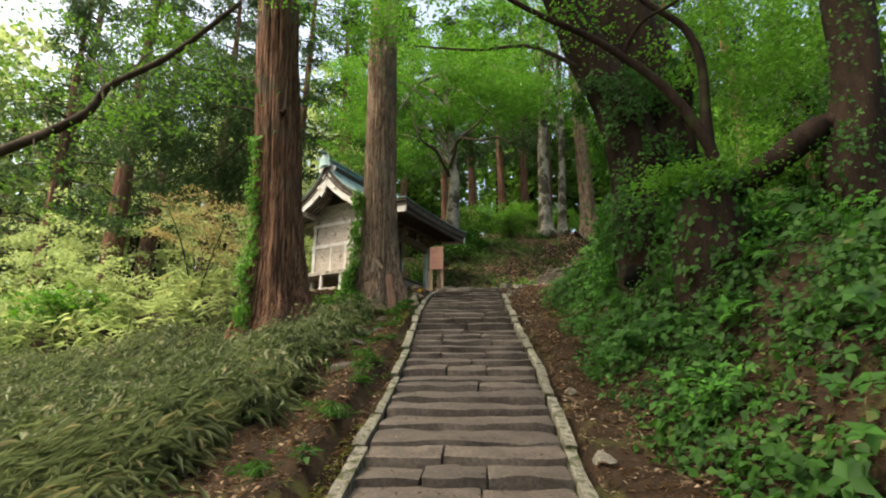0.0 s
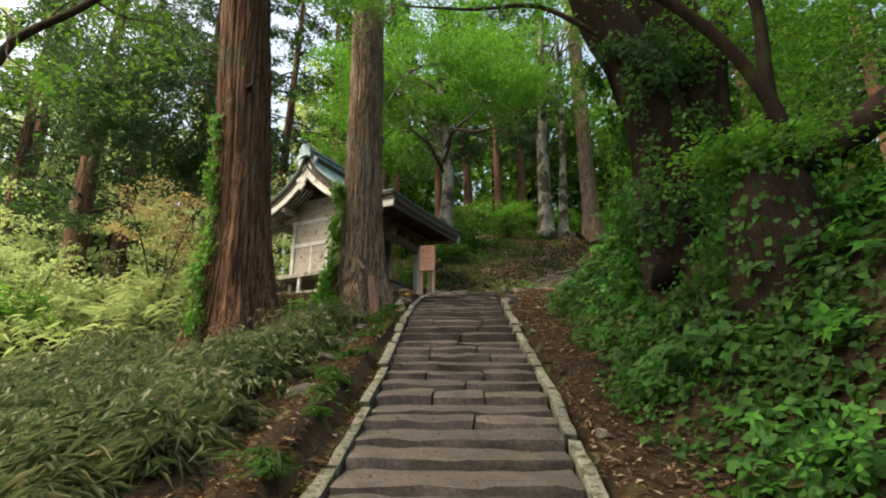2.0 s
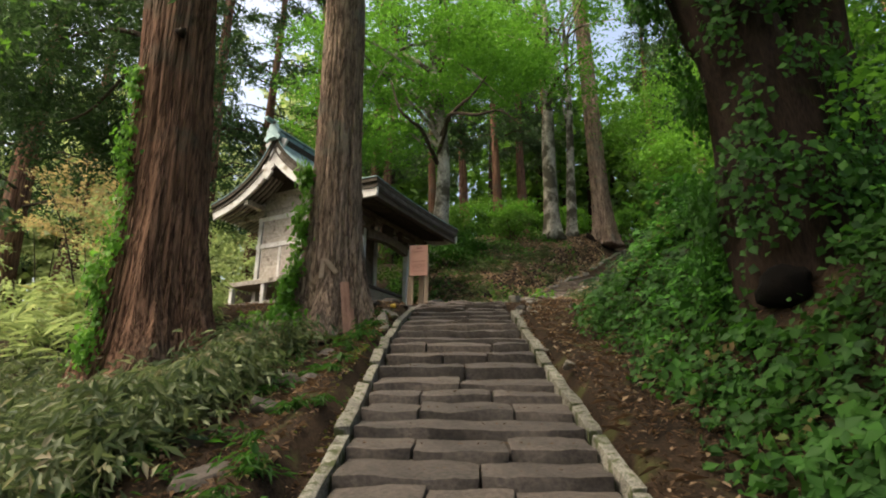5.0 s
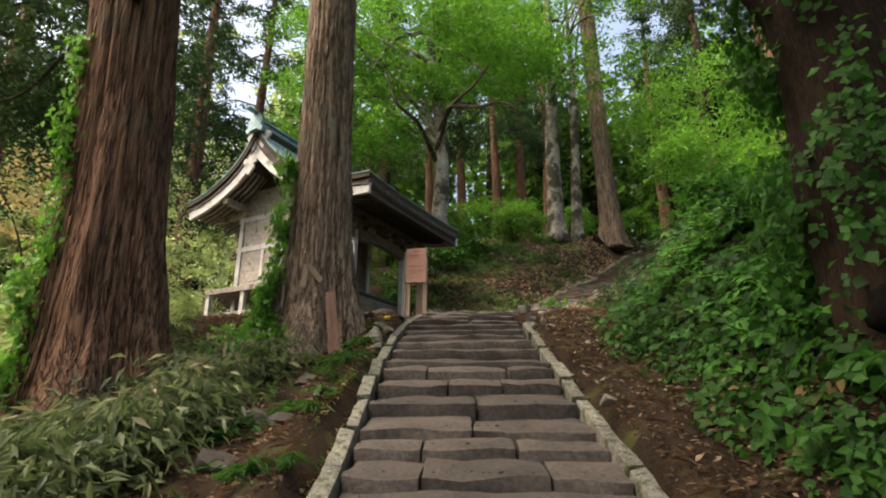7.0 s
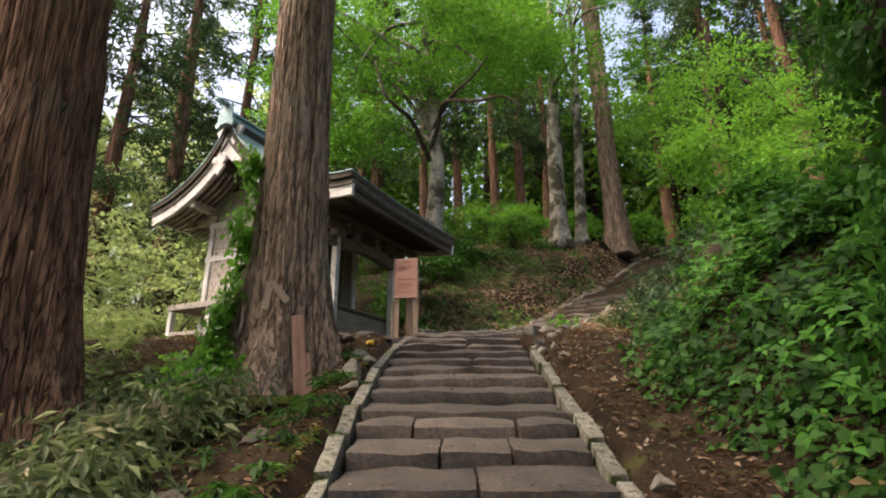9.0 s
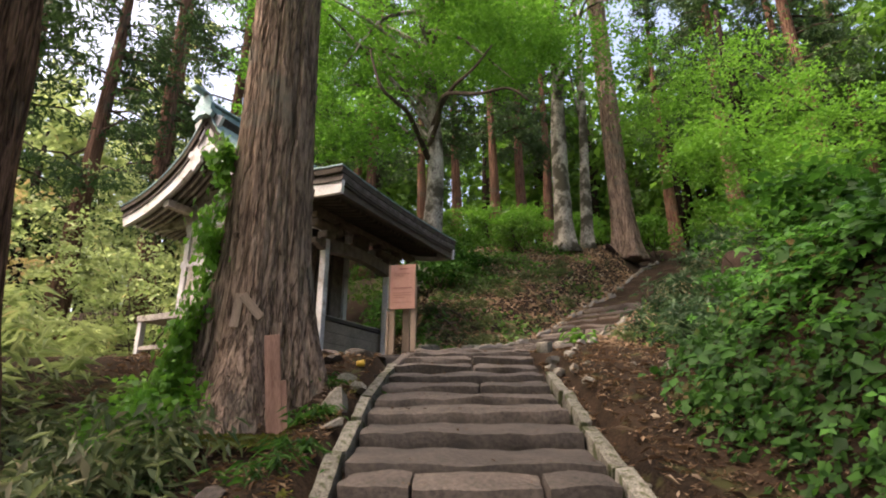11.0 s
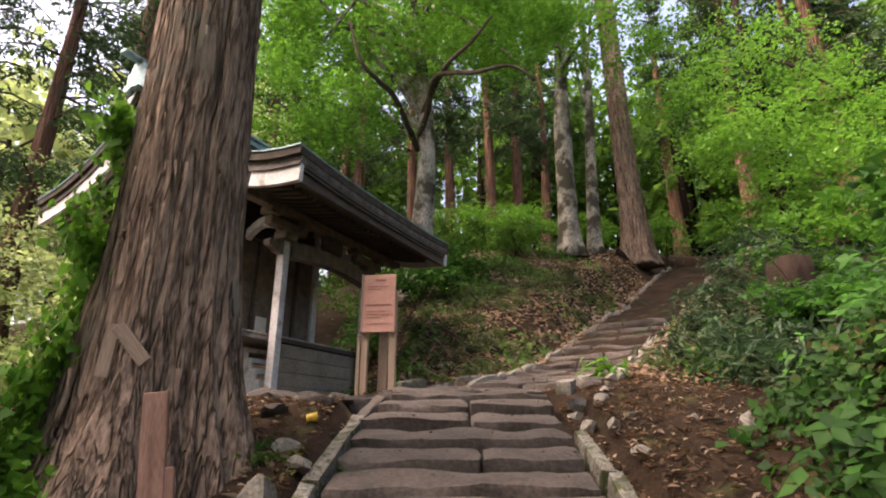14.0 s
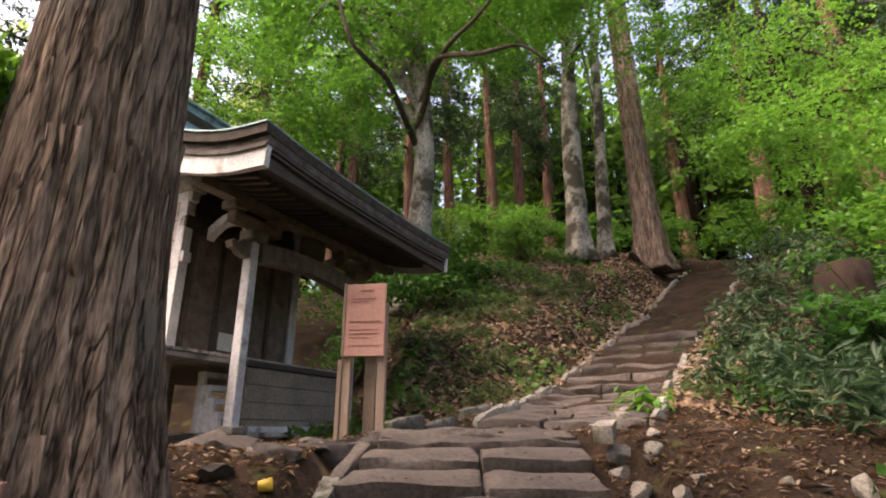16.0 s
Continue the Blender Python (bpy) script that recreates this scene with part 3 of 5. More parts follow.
for y in (-0.03, ROOF_LEN - 0.02):
    bm = bmesh.new()
    outline = [(0, 0.20), (0.05, 0.12), (0.13, 0.13), (0.16, 0.05), (0.10, 0.0), (0.13, -0.07), (0.07, -0.13), (0, -0.22), (-0.07, -0.13), (-0.13, -0.07), (-0.10, 0.0), (-0.16, 0.05), (-0.13, 0.13), (-0.05, 0.12)]
    vs = [bm.verts.new((RIDGE_X - 0.1 + a, y, 2.98 + b)) for a, b in outline]
    f = bm.faces.new(vs)
    r = bmesh.ops.extrude_face_region(bm, geom=[f])
    bmesh.ops.translate(bm, vec=(0, 0.05, 0), verts=[e for e in r["geom"] if isinstance(e, bmesh.types.BMVert)])
    part("gable_pendant", bm, M_PALE_WOOD, shrine, "white carved gable pendant")

# body: four corner posts, board walls with frames, dark doors
BX0, BX1, BY0, BY1, DECK = -3.34, -1.5, 0.60, 2.16, 0.66
for x in (BX0, BX1):
    for y in (BY0, BY1):
        part("wall_post", box(x - 0.05, x + 0.05, y - 0.05, y + 0.05, 0.10, 2.55, 0.01), M_PALE_WOOD, shrine)
for y in (BY0, BY1):
    wall = part("gable_wall", box(BX0 + 0.06, BX1 - 0.06, y - 0.012, y + 0.012, DECK, 2.75, 0.0), M_WOOD, shrine, "weathered grey board wall")
    for k in range(9):
        za = DECK + 0.06 + k * 0.205
        part("wall_board", box(BX0 + 0.07, BX1 - 0.07, y - 0.026, y + 0.026, za, za + 0.198, 0.004), M_WOOD, wall)
    for za in (DECK, 1.52, 2.12):
        part("wall_rail", box(BX0 - 0.09, BX1 + 0.09, y - 0.045, y + 0.045, za, za + 0.10, 0.008), M_PALE_WOOD, wall)
    for x in (-2.75, -2.25):
        part("wall_stile", box(x - 0.035, x + 0.035, y - 0.04, y + 0.04, DECK + 0.10, 1.52, 0.006), M_PALE_WOOD, wall)
    bm = bmesh.new()
    tri = [bm.verts.new((x, y, z)) for x, z in ((-3.5, 2.5), (-1.7, 2.5), (-2.1, 2.90), (RIDGE_X, 3.40), (-2.92, 3.05))]
    f = bm.faces.new(tri)
    r = bmesh.ops.extrude_face_region(bm, geom=[f])
    bmesh.ops.translate(bm, vec=(0, 0.03, 0), verts=[e for e in r["geom"] if isinstance(e, bmesh.types.BMVert)])
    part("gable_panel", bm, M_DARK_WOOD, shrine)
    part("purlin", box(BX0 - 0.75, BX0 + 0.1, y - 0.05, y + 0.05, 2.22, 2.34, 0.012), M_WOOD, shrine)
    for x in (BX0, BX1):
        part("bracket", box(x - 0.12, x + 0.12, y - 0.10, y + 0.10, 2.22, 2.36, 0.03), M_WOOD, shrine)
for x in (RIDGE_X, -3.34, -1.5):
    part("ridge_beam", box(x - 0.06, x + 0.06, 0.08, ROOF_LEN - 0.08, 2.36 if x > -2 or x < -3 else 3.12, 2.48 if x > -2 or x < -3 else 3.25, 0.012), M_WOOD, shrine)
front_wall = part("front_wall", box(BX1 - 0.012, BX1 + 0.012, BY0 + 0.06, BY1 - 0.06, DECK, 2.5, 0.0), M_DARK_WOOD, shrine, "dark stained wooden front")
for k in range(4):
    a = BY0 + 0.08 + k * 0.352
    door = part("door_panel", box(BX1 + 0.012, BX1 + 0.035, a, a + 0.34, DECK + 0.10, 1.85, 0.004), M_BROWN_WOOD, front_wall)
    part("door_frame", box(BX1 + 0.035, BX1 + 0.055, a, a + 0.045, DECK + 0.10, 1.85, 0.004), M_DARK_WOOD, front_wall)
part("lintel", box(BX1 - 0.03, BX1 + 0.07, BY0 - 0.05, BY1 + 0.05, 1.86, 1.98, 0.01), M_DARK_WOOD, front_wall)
part("rear_wall", box(BX0 - 0.012, BX0 + 0.012, BY0 + 0.06, BY1 - 0.06, DECK, 2.5, 0.0), M_WOOD, shrine)

# veranda and its posts
deck = part("veranda", box(BX0 - 0.13, -0.98, 0.08, 2.62, DECK - 0.05, DECK - 0.005, 0.006), M_WOOD, shrine, "grey plank veranda")
for k in range(13):
    a = 0.08 + k * 0.1955
    part("plank", box(BX0 - 0.15, -0.96, a, a + 0.188, DECK - 0.004, DECK + 0.022, 0.004), M_WOOD, deck)
part("edge_beam", box(BX0 - 0.14, -0.97, 0.03, 0.08, DECK - 0.06, DECK + 0.03, 0.008), M_WOOD, deck)
for x in (BX0 - 0.09, BX0 + 0.75, -1.95):
    part("veranda_post", box(x - 0.04, x + 0.04, 0.05, 0.13, -0.1, DECK - 0.06, 0.008), M_PALE_WOOD, deck)
part("stringer", box(BX0 - 0.09, -1.95, 0.06, 0.11, 0.20, 0.26, 0.008), M_WOOD, deck)
skirt = part("skirting", box(-0.985, -0.955, 1.02, 2.58, -0.02, DECK - 0.06, 0.004), M_BOARD_WALL, shrine, "grey board skirting under the porch")
for k in range(4):
    za = 0.0 + k * 0.15
    part("skirting_board", box(-0.955, -0.938, 1.02, 2.58, za, za + 0.145, 0.004), M_BOARD_WALL, skirt)
part("skirting_rail", box(-0.99, -0.92, 1.0, 2.62, DECK - 0.055, DECK + 0.0, 0.006), M_DARK_WOOD, skirt)

PORCH = 0.12


def porch_part(*args, **more):
    """A part of the porch, which stands a little forward of the veranda."""
    ob = part(*args, **more)
    ob.location.x = PORCH
    return ob


# porch: two square posts on stones, tie beam with carved ends, brackets
for y in (0.80, 2.40):
    post = porch_part("porch_post", box(-1.0, -0.90, y - 0.045, y + 0.045, 0.06, 1.68, 0.012), M_PALE_WOOD, shrine, "bleached square porch post")
    part("post_base", box(-1.03, -0.84, y - 0.095, y + 0.095, 0.02, 0.09, 0.02), M_ROCK, post)
    part("capital", box(-1.03, -0.84, y - 0.10, y + 0.10, 1.68, 1.79, 0.035, 3), M_BROWN_WOOD, post)
    part("bracket_arm", box(-1.00, -0.87, y - 0.30, y + 0.30, 1.79, 1.90, 0.04, 3), M_BROWN_WOOD, post)
    part("bracket_block", box(-1.02, -0.85, y - 0.34, y - 0.20, 1.90, 1.98, 0.015), M_BROWN_WOOD, post)
    part("bracket_block", box(-1.02, -0.85, y + 0.20, y + 0.34, 1.90, 1.98, 0.015), M_BROWN_WOOD, post)
    curve = smooth_line([(-0.93, 0, 1.80), (-1.10, 0, 1.93), (-1.30, 0, 1.95), (-1.5, 0, 1.84)], 12)
    bm = bmesh.new()
    loops = [[bm.verts.new((a, y + s, z + t)) for s, t in ((-0.04, -0.06 - 0.02 * math.sin(q * 0.57)), (0.04, -0.06 - 0.02 * math.sin(q * 0.57)), (0.04, 0.06), (-0.04, 0.06))] for q, (a, _, z) in enumerate(curve)]
    for a, b in zip(loops, loops[1:]):
        for k in range(4):
            bm.faces.new((a[k], a[(k + 1) % 4], b[(k + 1) % 4], b[k]))
    bm.faces.new(loops[0])
    bm.faces.new(loops[-1])
    part("curved_beam", bm, M_PALE_WOOD, post, "arched grey connecting beam")
    sgn = -1 if y < 1 else 1
    bm = bmesh.new()
    outline = [(0.06, 0.0), (0.16, 0.01), (0.22, 0.05), (0.27, 0.05), (0.29, 0.10), (0.25, 0.13), (0.21, 0.11), (0.16, 0.15), (0.06, 0.16)]
    vs = [bm.verts.new((-0.975, y + sgn * a, 1.51 + b)) for a, b in outline]
    f = bm.faces.new(vs)
    r = bmesh.ops.extrude_face_region(bm, geom=[f])
    bmesh.ops.translate(bm, vec=(0.08, 0, 0), verts=[e for e in r["geom"] if isinstance(e, bmesh.types.BMVert)])
    part("beam_nose", bm, M_BROWN_WOOD, post, "carved scroll beam end")
bm = bmesh.new()
rows = []
for k in range(21):
    y = 0.86 + (2.34 - 0.86) * k / 20
    s = math.sin(math.pi * k / 20)
    rows.append([bm.verts.new((x, y, z + 0.05 * s)) for x, z in ((-1.0, 1.50 + 0.02 * s), (-0.87, 1.50 + 0.02 * s), (-0.87, 1.69), (-1.0, 1.69))])
for a, b in zip(rows, rows[1:]):
    for k in range(4):
        bm.faces.new((a[k], a[(k + 1) % 4], b[(k + 1) % 4], b[k]))
bm.faces.new(rows[0])
bm.faces.new(rows[-1])
porch_part("tie_beam", bm, M_BROWN_WOOD, shrine, "bowed brown tie beam")
porch_part("eave_purlin", box(-1.0, -0.87, 0.10, ROOF_LEN - 0.10, 1.98, 2.06, 0.012), M_BROWN_WOOD, shrine)
porch_part("frog_leg_strut", box(-0.99, -0.88, 1.45, 1.80, 1.76, 1.97, 0.05, 3), M_DARK_WOOD, shrine)

# stepped side of the porch stair
stair = porch_part("porch_stair", box(-1.62, -1.02, 0.93, 2.30, 0.0, 0.04, 0.004), M_WOOD, shrine, "small wooden stair with pale stepped ends")
for k in range(5):
    xa = -1.05 - 0.075 * k
    za = 0.09 + 0.115 * k
    part("tread", box(xa - 0.13, xa, 0.86, 2.30, za - 0.05, za, 0.006), M_PALE_WOOD, stair)
    part("step_end", box(xa - 0.075, xa, 0.82, 0.86, 0.0, za, 0.004), M_PALE_WOOD, stair)

notice = tagged(empty("paper_notice", 0, 0, 0), "small white paper notice on the shrine's dark door", "notice")
notice.matrix_world = shrine.matrix_world @ pose(BX1 + 0.06, 1.19, 0.87)
part("sheet", box(0.0, 0.008, -0.09, 0.09, -0.085, 0.085, 0.002), M_PAPER, notice)


# ---- sign ----
sign = tagged(empty("wooden_sign", -0.42, 12.66, 3.93, -9), "faded pink information board on two tan wooden posts", "sign")
for x in (-0.155, 0.12):
    part("post", box(x - 0.032, x + 0.032, 0.0, 0.055, -0.12, 1.17 if x < 0 else 1.02, 0.006), M_SIGN_POST, sign)
part("rear_post", box(-0.045, 0.045, 0.11, 0.17, -0.12, 0.72, 0.006), M_SIGN_POST, sign)
part("side_post", box(-0.225, -0.192, -0.01, 0.05, -0.12, 0.58, 0.006), M_SIGN_POST, sign)
board = part("board", box(-0.175, 0.145, -0.03, -0.004, 0.60, 1.17, 0.005), M_SIGN, sign, "pink board with faded writing")
part("board_edge", box(-0.198, -0.176, -0.034, 0.03, 0.60, 1.18, 0.004), M_SIGN_POST, board)
for k, (a, b, z, h) in enumerate([(-0.06, 0.05, 1.105, 0.016), (-0.13, 0.07, 1.045, 0.007), (-0.13, 0.0, 1.02, 0.005), (-0.14, 0.11, 0.86, 0.011), (-0.14, 0.09, 0.80, 0.005), (-0.14, 0.10, 0.77, 0.005), (-0.14, 0.02, 0.74, 0.005), (-0.14, 0.10, 0.68, 0.004)]):
    part("writing", box(a, b, -0.0345, -0.031, z, z + h, 0.0), M_INK, board)

# ---- loose planks by the cedar ----
stake = tagged(empty("wooden_stake", -1.36, 10.28, 2.95, 4), "red-brown plank stake standing against the cedar roots", "stake")
stake.matrix_world = pose(-1.08, 10.18, 2.86, -3, -7, 8)
part("plank", box(-0.06, 0.06, -0.018, 0.018, 0.0, 0.98, 0.008), M_STAKE, stake)
part("splint", box(0.05, 0.10, -0.012, 0.018, 0.0, 0.62, 0.008), M_STAKE, stake)
for k, (x, y, z, ry, ln) in enumerate([(-1.55, 10.31, 4.05, 4, 0.28), (-1.43, 10.31, 4.08, -42, 0.25)]):
    p = tagged(empty("wood_slat", x, y, z), "short grey-brown wooden slat nailed to the cedar trunk", "slat")
    p.matrix_world = pose(x, y, z, 0, ry, 8)
    part("slat", box(-0.035, 0.035, -0.012, 0.012, -ln / 2, ln / 2, 0.004), M_SIGN_POST, p)
cup = tagged(empty("yellow_cup", -1.02, 11.55, 3.72), "small yellow plastic cup lying by the shrine stones", "cup")
bm = bmesh.new()
bmesh.ops.create_cone(bm, cap_ends=True, segments=16, radius1=0.026, radius2=0.034, depth=0.07)
part("cup", bm, M_YELLOW, cup, smooth=True)
cup.matrix_world = pose(-0.70, 11.36, ground_height(-0.70, 11.36) + 0.04, 0, 82, 20)


# ---- rocks ----
def rock_mesh(seed, mat):
    """An angular stone: a ball cut by planes, with a rough skin."""
    rg = random.Random(seed)
    planes = [(Vector((rg.gauss(0, 1), rg.gauss(0, 1), rg.gauss(0, 1))).normalized(), rg.uniform(0.45, 0.8)) for _ in range(13)]
    bm = bmesh.new()
    bmesh.ops.create_icosphere(bm, subdivisions=4, radius=1.0)
    for v in bm.verts:
        c = v.co.copy()
        for n, d in planes:
            c -= n * max(0.0, c.dot(n) - d)
        v.co = c * (1 + 0.06 * noise.noise(c * 4 + Vector((seed, 0, 0))))
    me = bpy.data.meshes.new("rock")
    bm.to_mesh(me)
    bm.free()
    me.materials.append(mat)
    me.polygons.foreach_set("use_smooth", [True] * len(me.polygons))
    me.set_sharp_from_angle(angle=radians(28))
    return me


ROCKS = [rock_mesh(k, M_ROCK) for k in range(5)]
BROWN_ROCKS = [rock_mesh(k + 9, M_STONE) for k in range(4)]
STONES = [(-0.70, 10.35, 0.15), (-0.60, 10.75, 0.09), (-0.75, 10.95, 0.10), (-0.9, 11.75, 0.08), (-0.62, 9.9, 0.09),
          (1.36, 8.25, 0.07), (1.45, 11.95, 0.09), (1.32, 12.25, 0.13), (1.58, 12.3, 0.07), (2.12, 11.5, 0.065), (2.0, 11.55, 0.05), (2.35, 11.5, 0.11), (1.28, 11.75, 0.09), (1.38, 11.4, 0.07), (1.5, 5.0, 0.08), (1.46, 3.7, 0.11),
          (1.50, 12.7, 0.12), (1.66, 13.05, 0.08), (1.3, 12.6, 0.07), (1.27, 10.6, 0.07), (1.3, 9.4, 0.06), (1.2, 11.0, 0.08), (1.4, 10.95, 0.06), (1.25, 12.0, 0.07), (1.55, 11.6, 0.05), (1.7, 12.55, 0.05)]
rr = random.Random(5)
for k, (x, y, s) in enumerate(STONES):
    ob = tagged(new("rock", ROCKS[k % 5]), "pale angular stone half sunk in the soil beside the steps", "rock", group="stones beside the steps")
    ob.matrix_world = Matrix.LocRotScale((x, y, ground_height(x, y) + s * 0.12), Euler((rr.uniform(-.3, .3), rr.uniform(-.3, .3), rr.uniform(0, 6))), (s * rr.uniform(0.9, 1.3), s * rr.uniform(0.8, 1.1), s * rr.uniform(0.5, 0.8)))
for k, (x, y, s) in enumerate([(-1.08, 6.5, 0.22), (-1.15, 7.6, 0.2), (-1.3, 8.4, 0.2), (-1.15, 9.2, 0.16), (-1.0, 5.6, 0.12), (-1.4, 7.0, 0.12), (-0.95, 8.1, 0.13), (-0.8, 8.8, 0.08), (-0.75, 11.75, 0.16), (-1.15, 12.05, 0.18), (-0.55, 11.5, 0.10), (-1.0, 11.5, 0.12), (-0.7, 12.2, 0.15), (-1.45, 12.3, 0.2)]):
    ob = tagged(new("rock", BROWN_ROCKS[k % 4]), "flat brown stone sunk in leaf litter", "rock", group="brown stones on the slope")
    ob.matrix_world = Matrix.LocRotScale((x, y, ground_height(x, y) + s * 0.1), Euler((rr.uniform(-.2, .3), rr.uniform(-.3, .3), rr.uniform(0, 6))), (s * 1.3, s, s * 0.45))
slab = tagged(new("foundation_stone", stone_mesh("foundation_stone", 0.62, 0.5, 0.16, M_STONE, 77)), "flat foundation stone under the porch post", "stone")
slab.matrix_world = shrine.matrix_world @ pose(-0.93, 0.55, 0.03, 0, 0, 90)
slab2 = tagged(new("foundation_stone", stone_mesh("foundation_stone", 0.62, 0.5, 0.16, M_STONE, 78)), "flat foundation stone under the porch post", "stone")
slab2.matrix_world = shrine.matrix_world @ pose(-0.70, 2.15, 0.03, 0, 0, 90)


# ---- landing and upper path ----
landing = tagged(empty("landing", 0.4, 12.6, 3.97), "rough long stones of the landing at the top of the steps", "landing", kind="structure")
lb = landing.matrix_world.inverted()
for k, (x, y, ln, dep, yaw, dz) in enumerate([(0.18, 12.24, 0.85, 0.24, 3, 0.0), (0.82, 12.20, 0.48, 0.26, -5, -0.015), (0.2, 12.52, 1.15, 0.30, 5, -0.01), (0.95, 12.62, 0.8, 0.26, 14, 0.0), (-0.50, 12.30, 0.55, 0.16, 28, -0.04)]):
    piece("stone", stone_mesh("stone", ln, dep, 0.17, M_STONE, 200 + k, worn=0.035, uneven=0.05), landing, lb @ pose(x, y, 3.985 + dz, 1, 0, yaw))
for k, (x, y, ln, yaw) in enumerate([(-0.36, 12.0, 0.42, -8), (-0.22, 12.42, 0.5, -26), (0.02, 12.86, 0.46, -32), (0.30, 13.26, 0.5, -34), (0.60, 13.68, 0.5, -36)]):
    piece("kerb_stone", stone_mesh("kerb_stone", 0.09, ln, 0.2, M_KERB, 260 + k, worn=0.012), landing, lb @ pose(x, y, ground_height(x, y) + 0.09, 8, 0, yaw))
piece("stone", stone_mesh("stone", 0.13, 0.26, 0.12, M_ROCK, 280), landing, lb @ pose(1.17, 12.02, 4.03, 8, 3, -22))
upper = tagged(empty("upper_path", 3, 16, 5), "earth path with stone treads climbing beside the leafy bank", "path", kind="structure")
ub = upper.matrix_world.inverted()
line = smooth_line(PATH_LINE, 61)
ru = random.Random(8)
for k in range(3, 60):
    p, d = line[k], line[min(k + 1, 60)] - line[k - 1]
    yaw = math.degrees(math.atan2(-d[0], d[1]))
    side = Vector((math.cos(math.radians(yaw)), math.sin(math.radians(yaw)), 0))
    if k < 26 and k % 2 == 1:
        wd = 1.34 - 0.008 * k
        half = wd * ru.uniform(0.35, 0.65)
        for a, b in ((-wd / 2, -wd / 2 + half), (-wd / 2 + half, wd / 2)):
            q = Vector(p) + side * ((a + b) / 2)
            piece("stone", stone_mesh("stone", b - a - 0.006, 0.33, 0.16, M_STONE, 300 + k + a, worn=0.02, uneven=0.035), upper, ub @ pose(q.x, q.y, p[2] + 0.085 + ru.uniform(-0.012, 0.012), 3, ru.uniform(-1.5, 1.5), yaw + ru.uniform(-3, 3)))
    for s in (-1, 1):
        if ru.random() < (0.95 if s < 0 else 0.55):
            q = Vector(p) + side * s * (0.66 + ru.uniform(-0.04, 0.04))
            piece("kerb_stone", stone_mesh("kerb_stone", 0.085, ru.uniform(0.20, 0.36), 0.2, M_ROCK, 400 + k * 2 + s, worn=0.025, uneven=0.02), upper, ub @ pose(q.x, q.y, ground_height(q.x, q.y) + 0.06, 18, ru.uniform(-8, 8), yaw + ru.uniform(-14, 14)))


# ---- woodland ----
def limb(root, pts, r0, r1, mat, name="limb", sides=8, n=14, seed=0):
    """A tapering bent limb; points in world space."""
    back = root.matrix_world.inverted()
    line = smooth_line(pts, n)
    return tube(name, [back @ Vector(p) for p in line], [r0 + (r1 - r0) * i / (n - 1) for i in range(n)], mat, root, sides, 0.08, seed)


def crown(root, name, places, size, mat, spread=0.5, slim=0.6, droop=0.2, normals=None, ways=None):
    back = root.matrix_world.inverted()
    off = np.array(back.translation)
    sizes = size * RNG.uniform(0.65, 1.25, len(places))
    return piece(name, leaf_mesh(name, places + off, sizes, mat, normals, spread, slim, droop, ways), root)


def broad_tree(name, x, y, lean, r, height, mat, leaves, label, crowns, count, leaf, seed, forks=5, spray=0.75, bend=0.4):
    """A broad-leaved tree: uneven trunk, forked limbs and a crown of flat leafy sprays."""
    rg = random.Random(seed)
    root = tree_root(name, x, y, label)
    z = root.location.z
    pts = [(x + lean[0] * u * height + bend * math.sin(u * 5 + seed) * 0.35, y + lean[1] * u * height + bend * math.cos(u * 4 + seed) * 0.25, z + height * u) for u in np.linspace(0, 1, 7)]
    line = smooth_line(pts, 30)
    back = root.matrix_world.inverted()
    rad = [r * (1 - 0.72 * u) + r * 0.55 * math.exp(-u * height / 0.35) for u in np.linspace(0, 1, 30)]
    tube("trunk", [back @ Vector(p) for p in line], rad, mat, root, 22, 0.16, seed, flute=0.05, flare=4)
    cents = []
    for c, rd, n in crowns:
        cents.append(in_ellipsoid(np.array(c), np.array(rd), n))
    cents = np.concatenate(cents)
    for k in range(forks):
        a = line[rg.randrange(11, 27)]
        b = cents[rg.randrange(len(cents))]
        m = (np.array(a) + b) / 2 + np.array([rg.uniform(-.3, .3), rg.uniform(-.3, .3), rg.uniform(0.1, 0.6)])
        limb(root, [a, a * 0.6 + m * 0.4 + np.array([0, 0, 0.12]), m, b], r * 0.34, 0.012, mat, seed=k)
    crown(root, "crown", spray_places(cents, count, spray, 0.16), leaf, leaves)
    return root


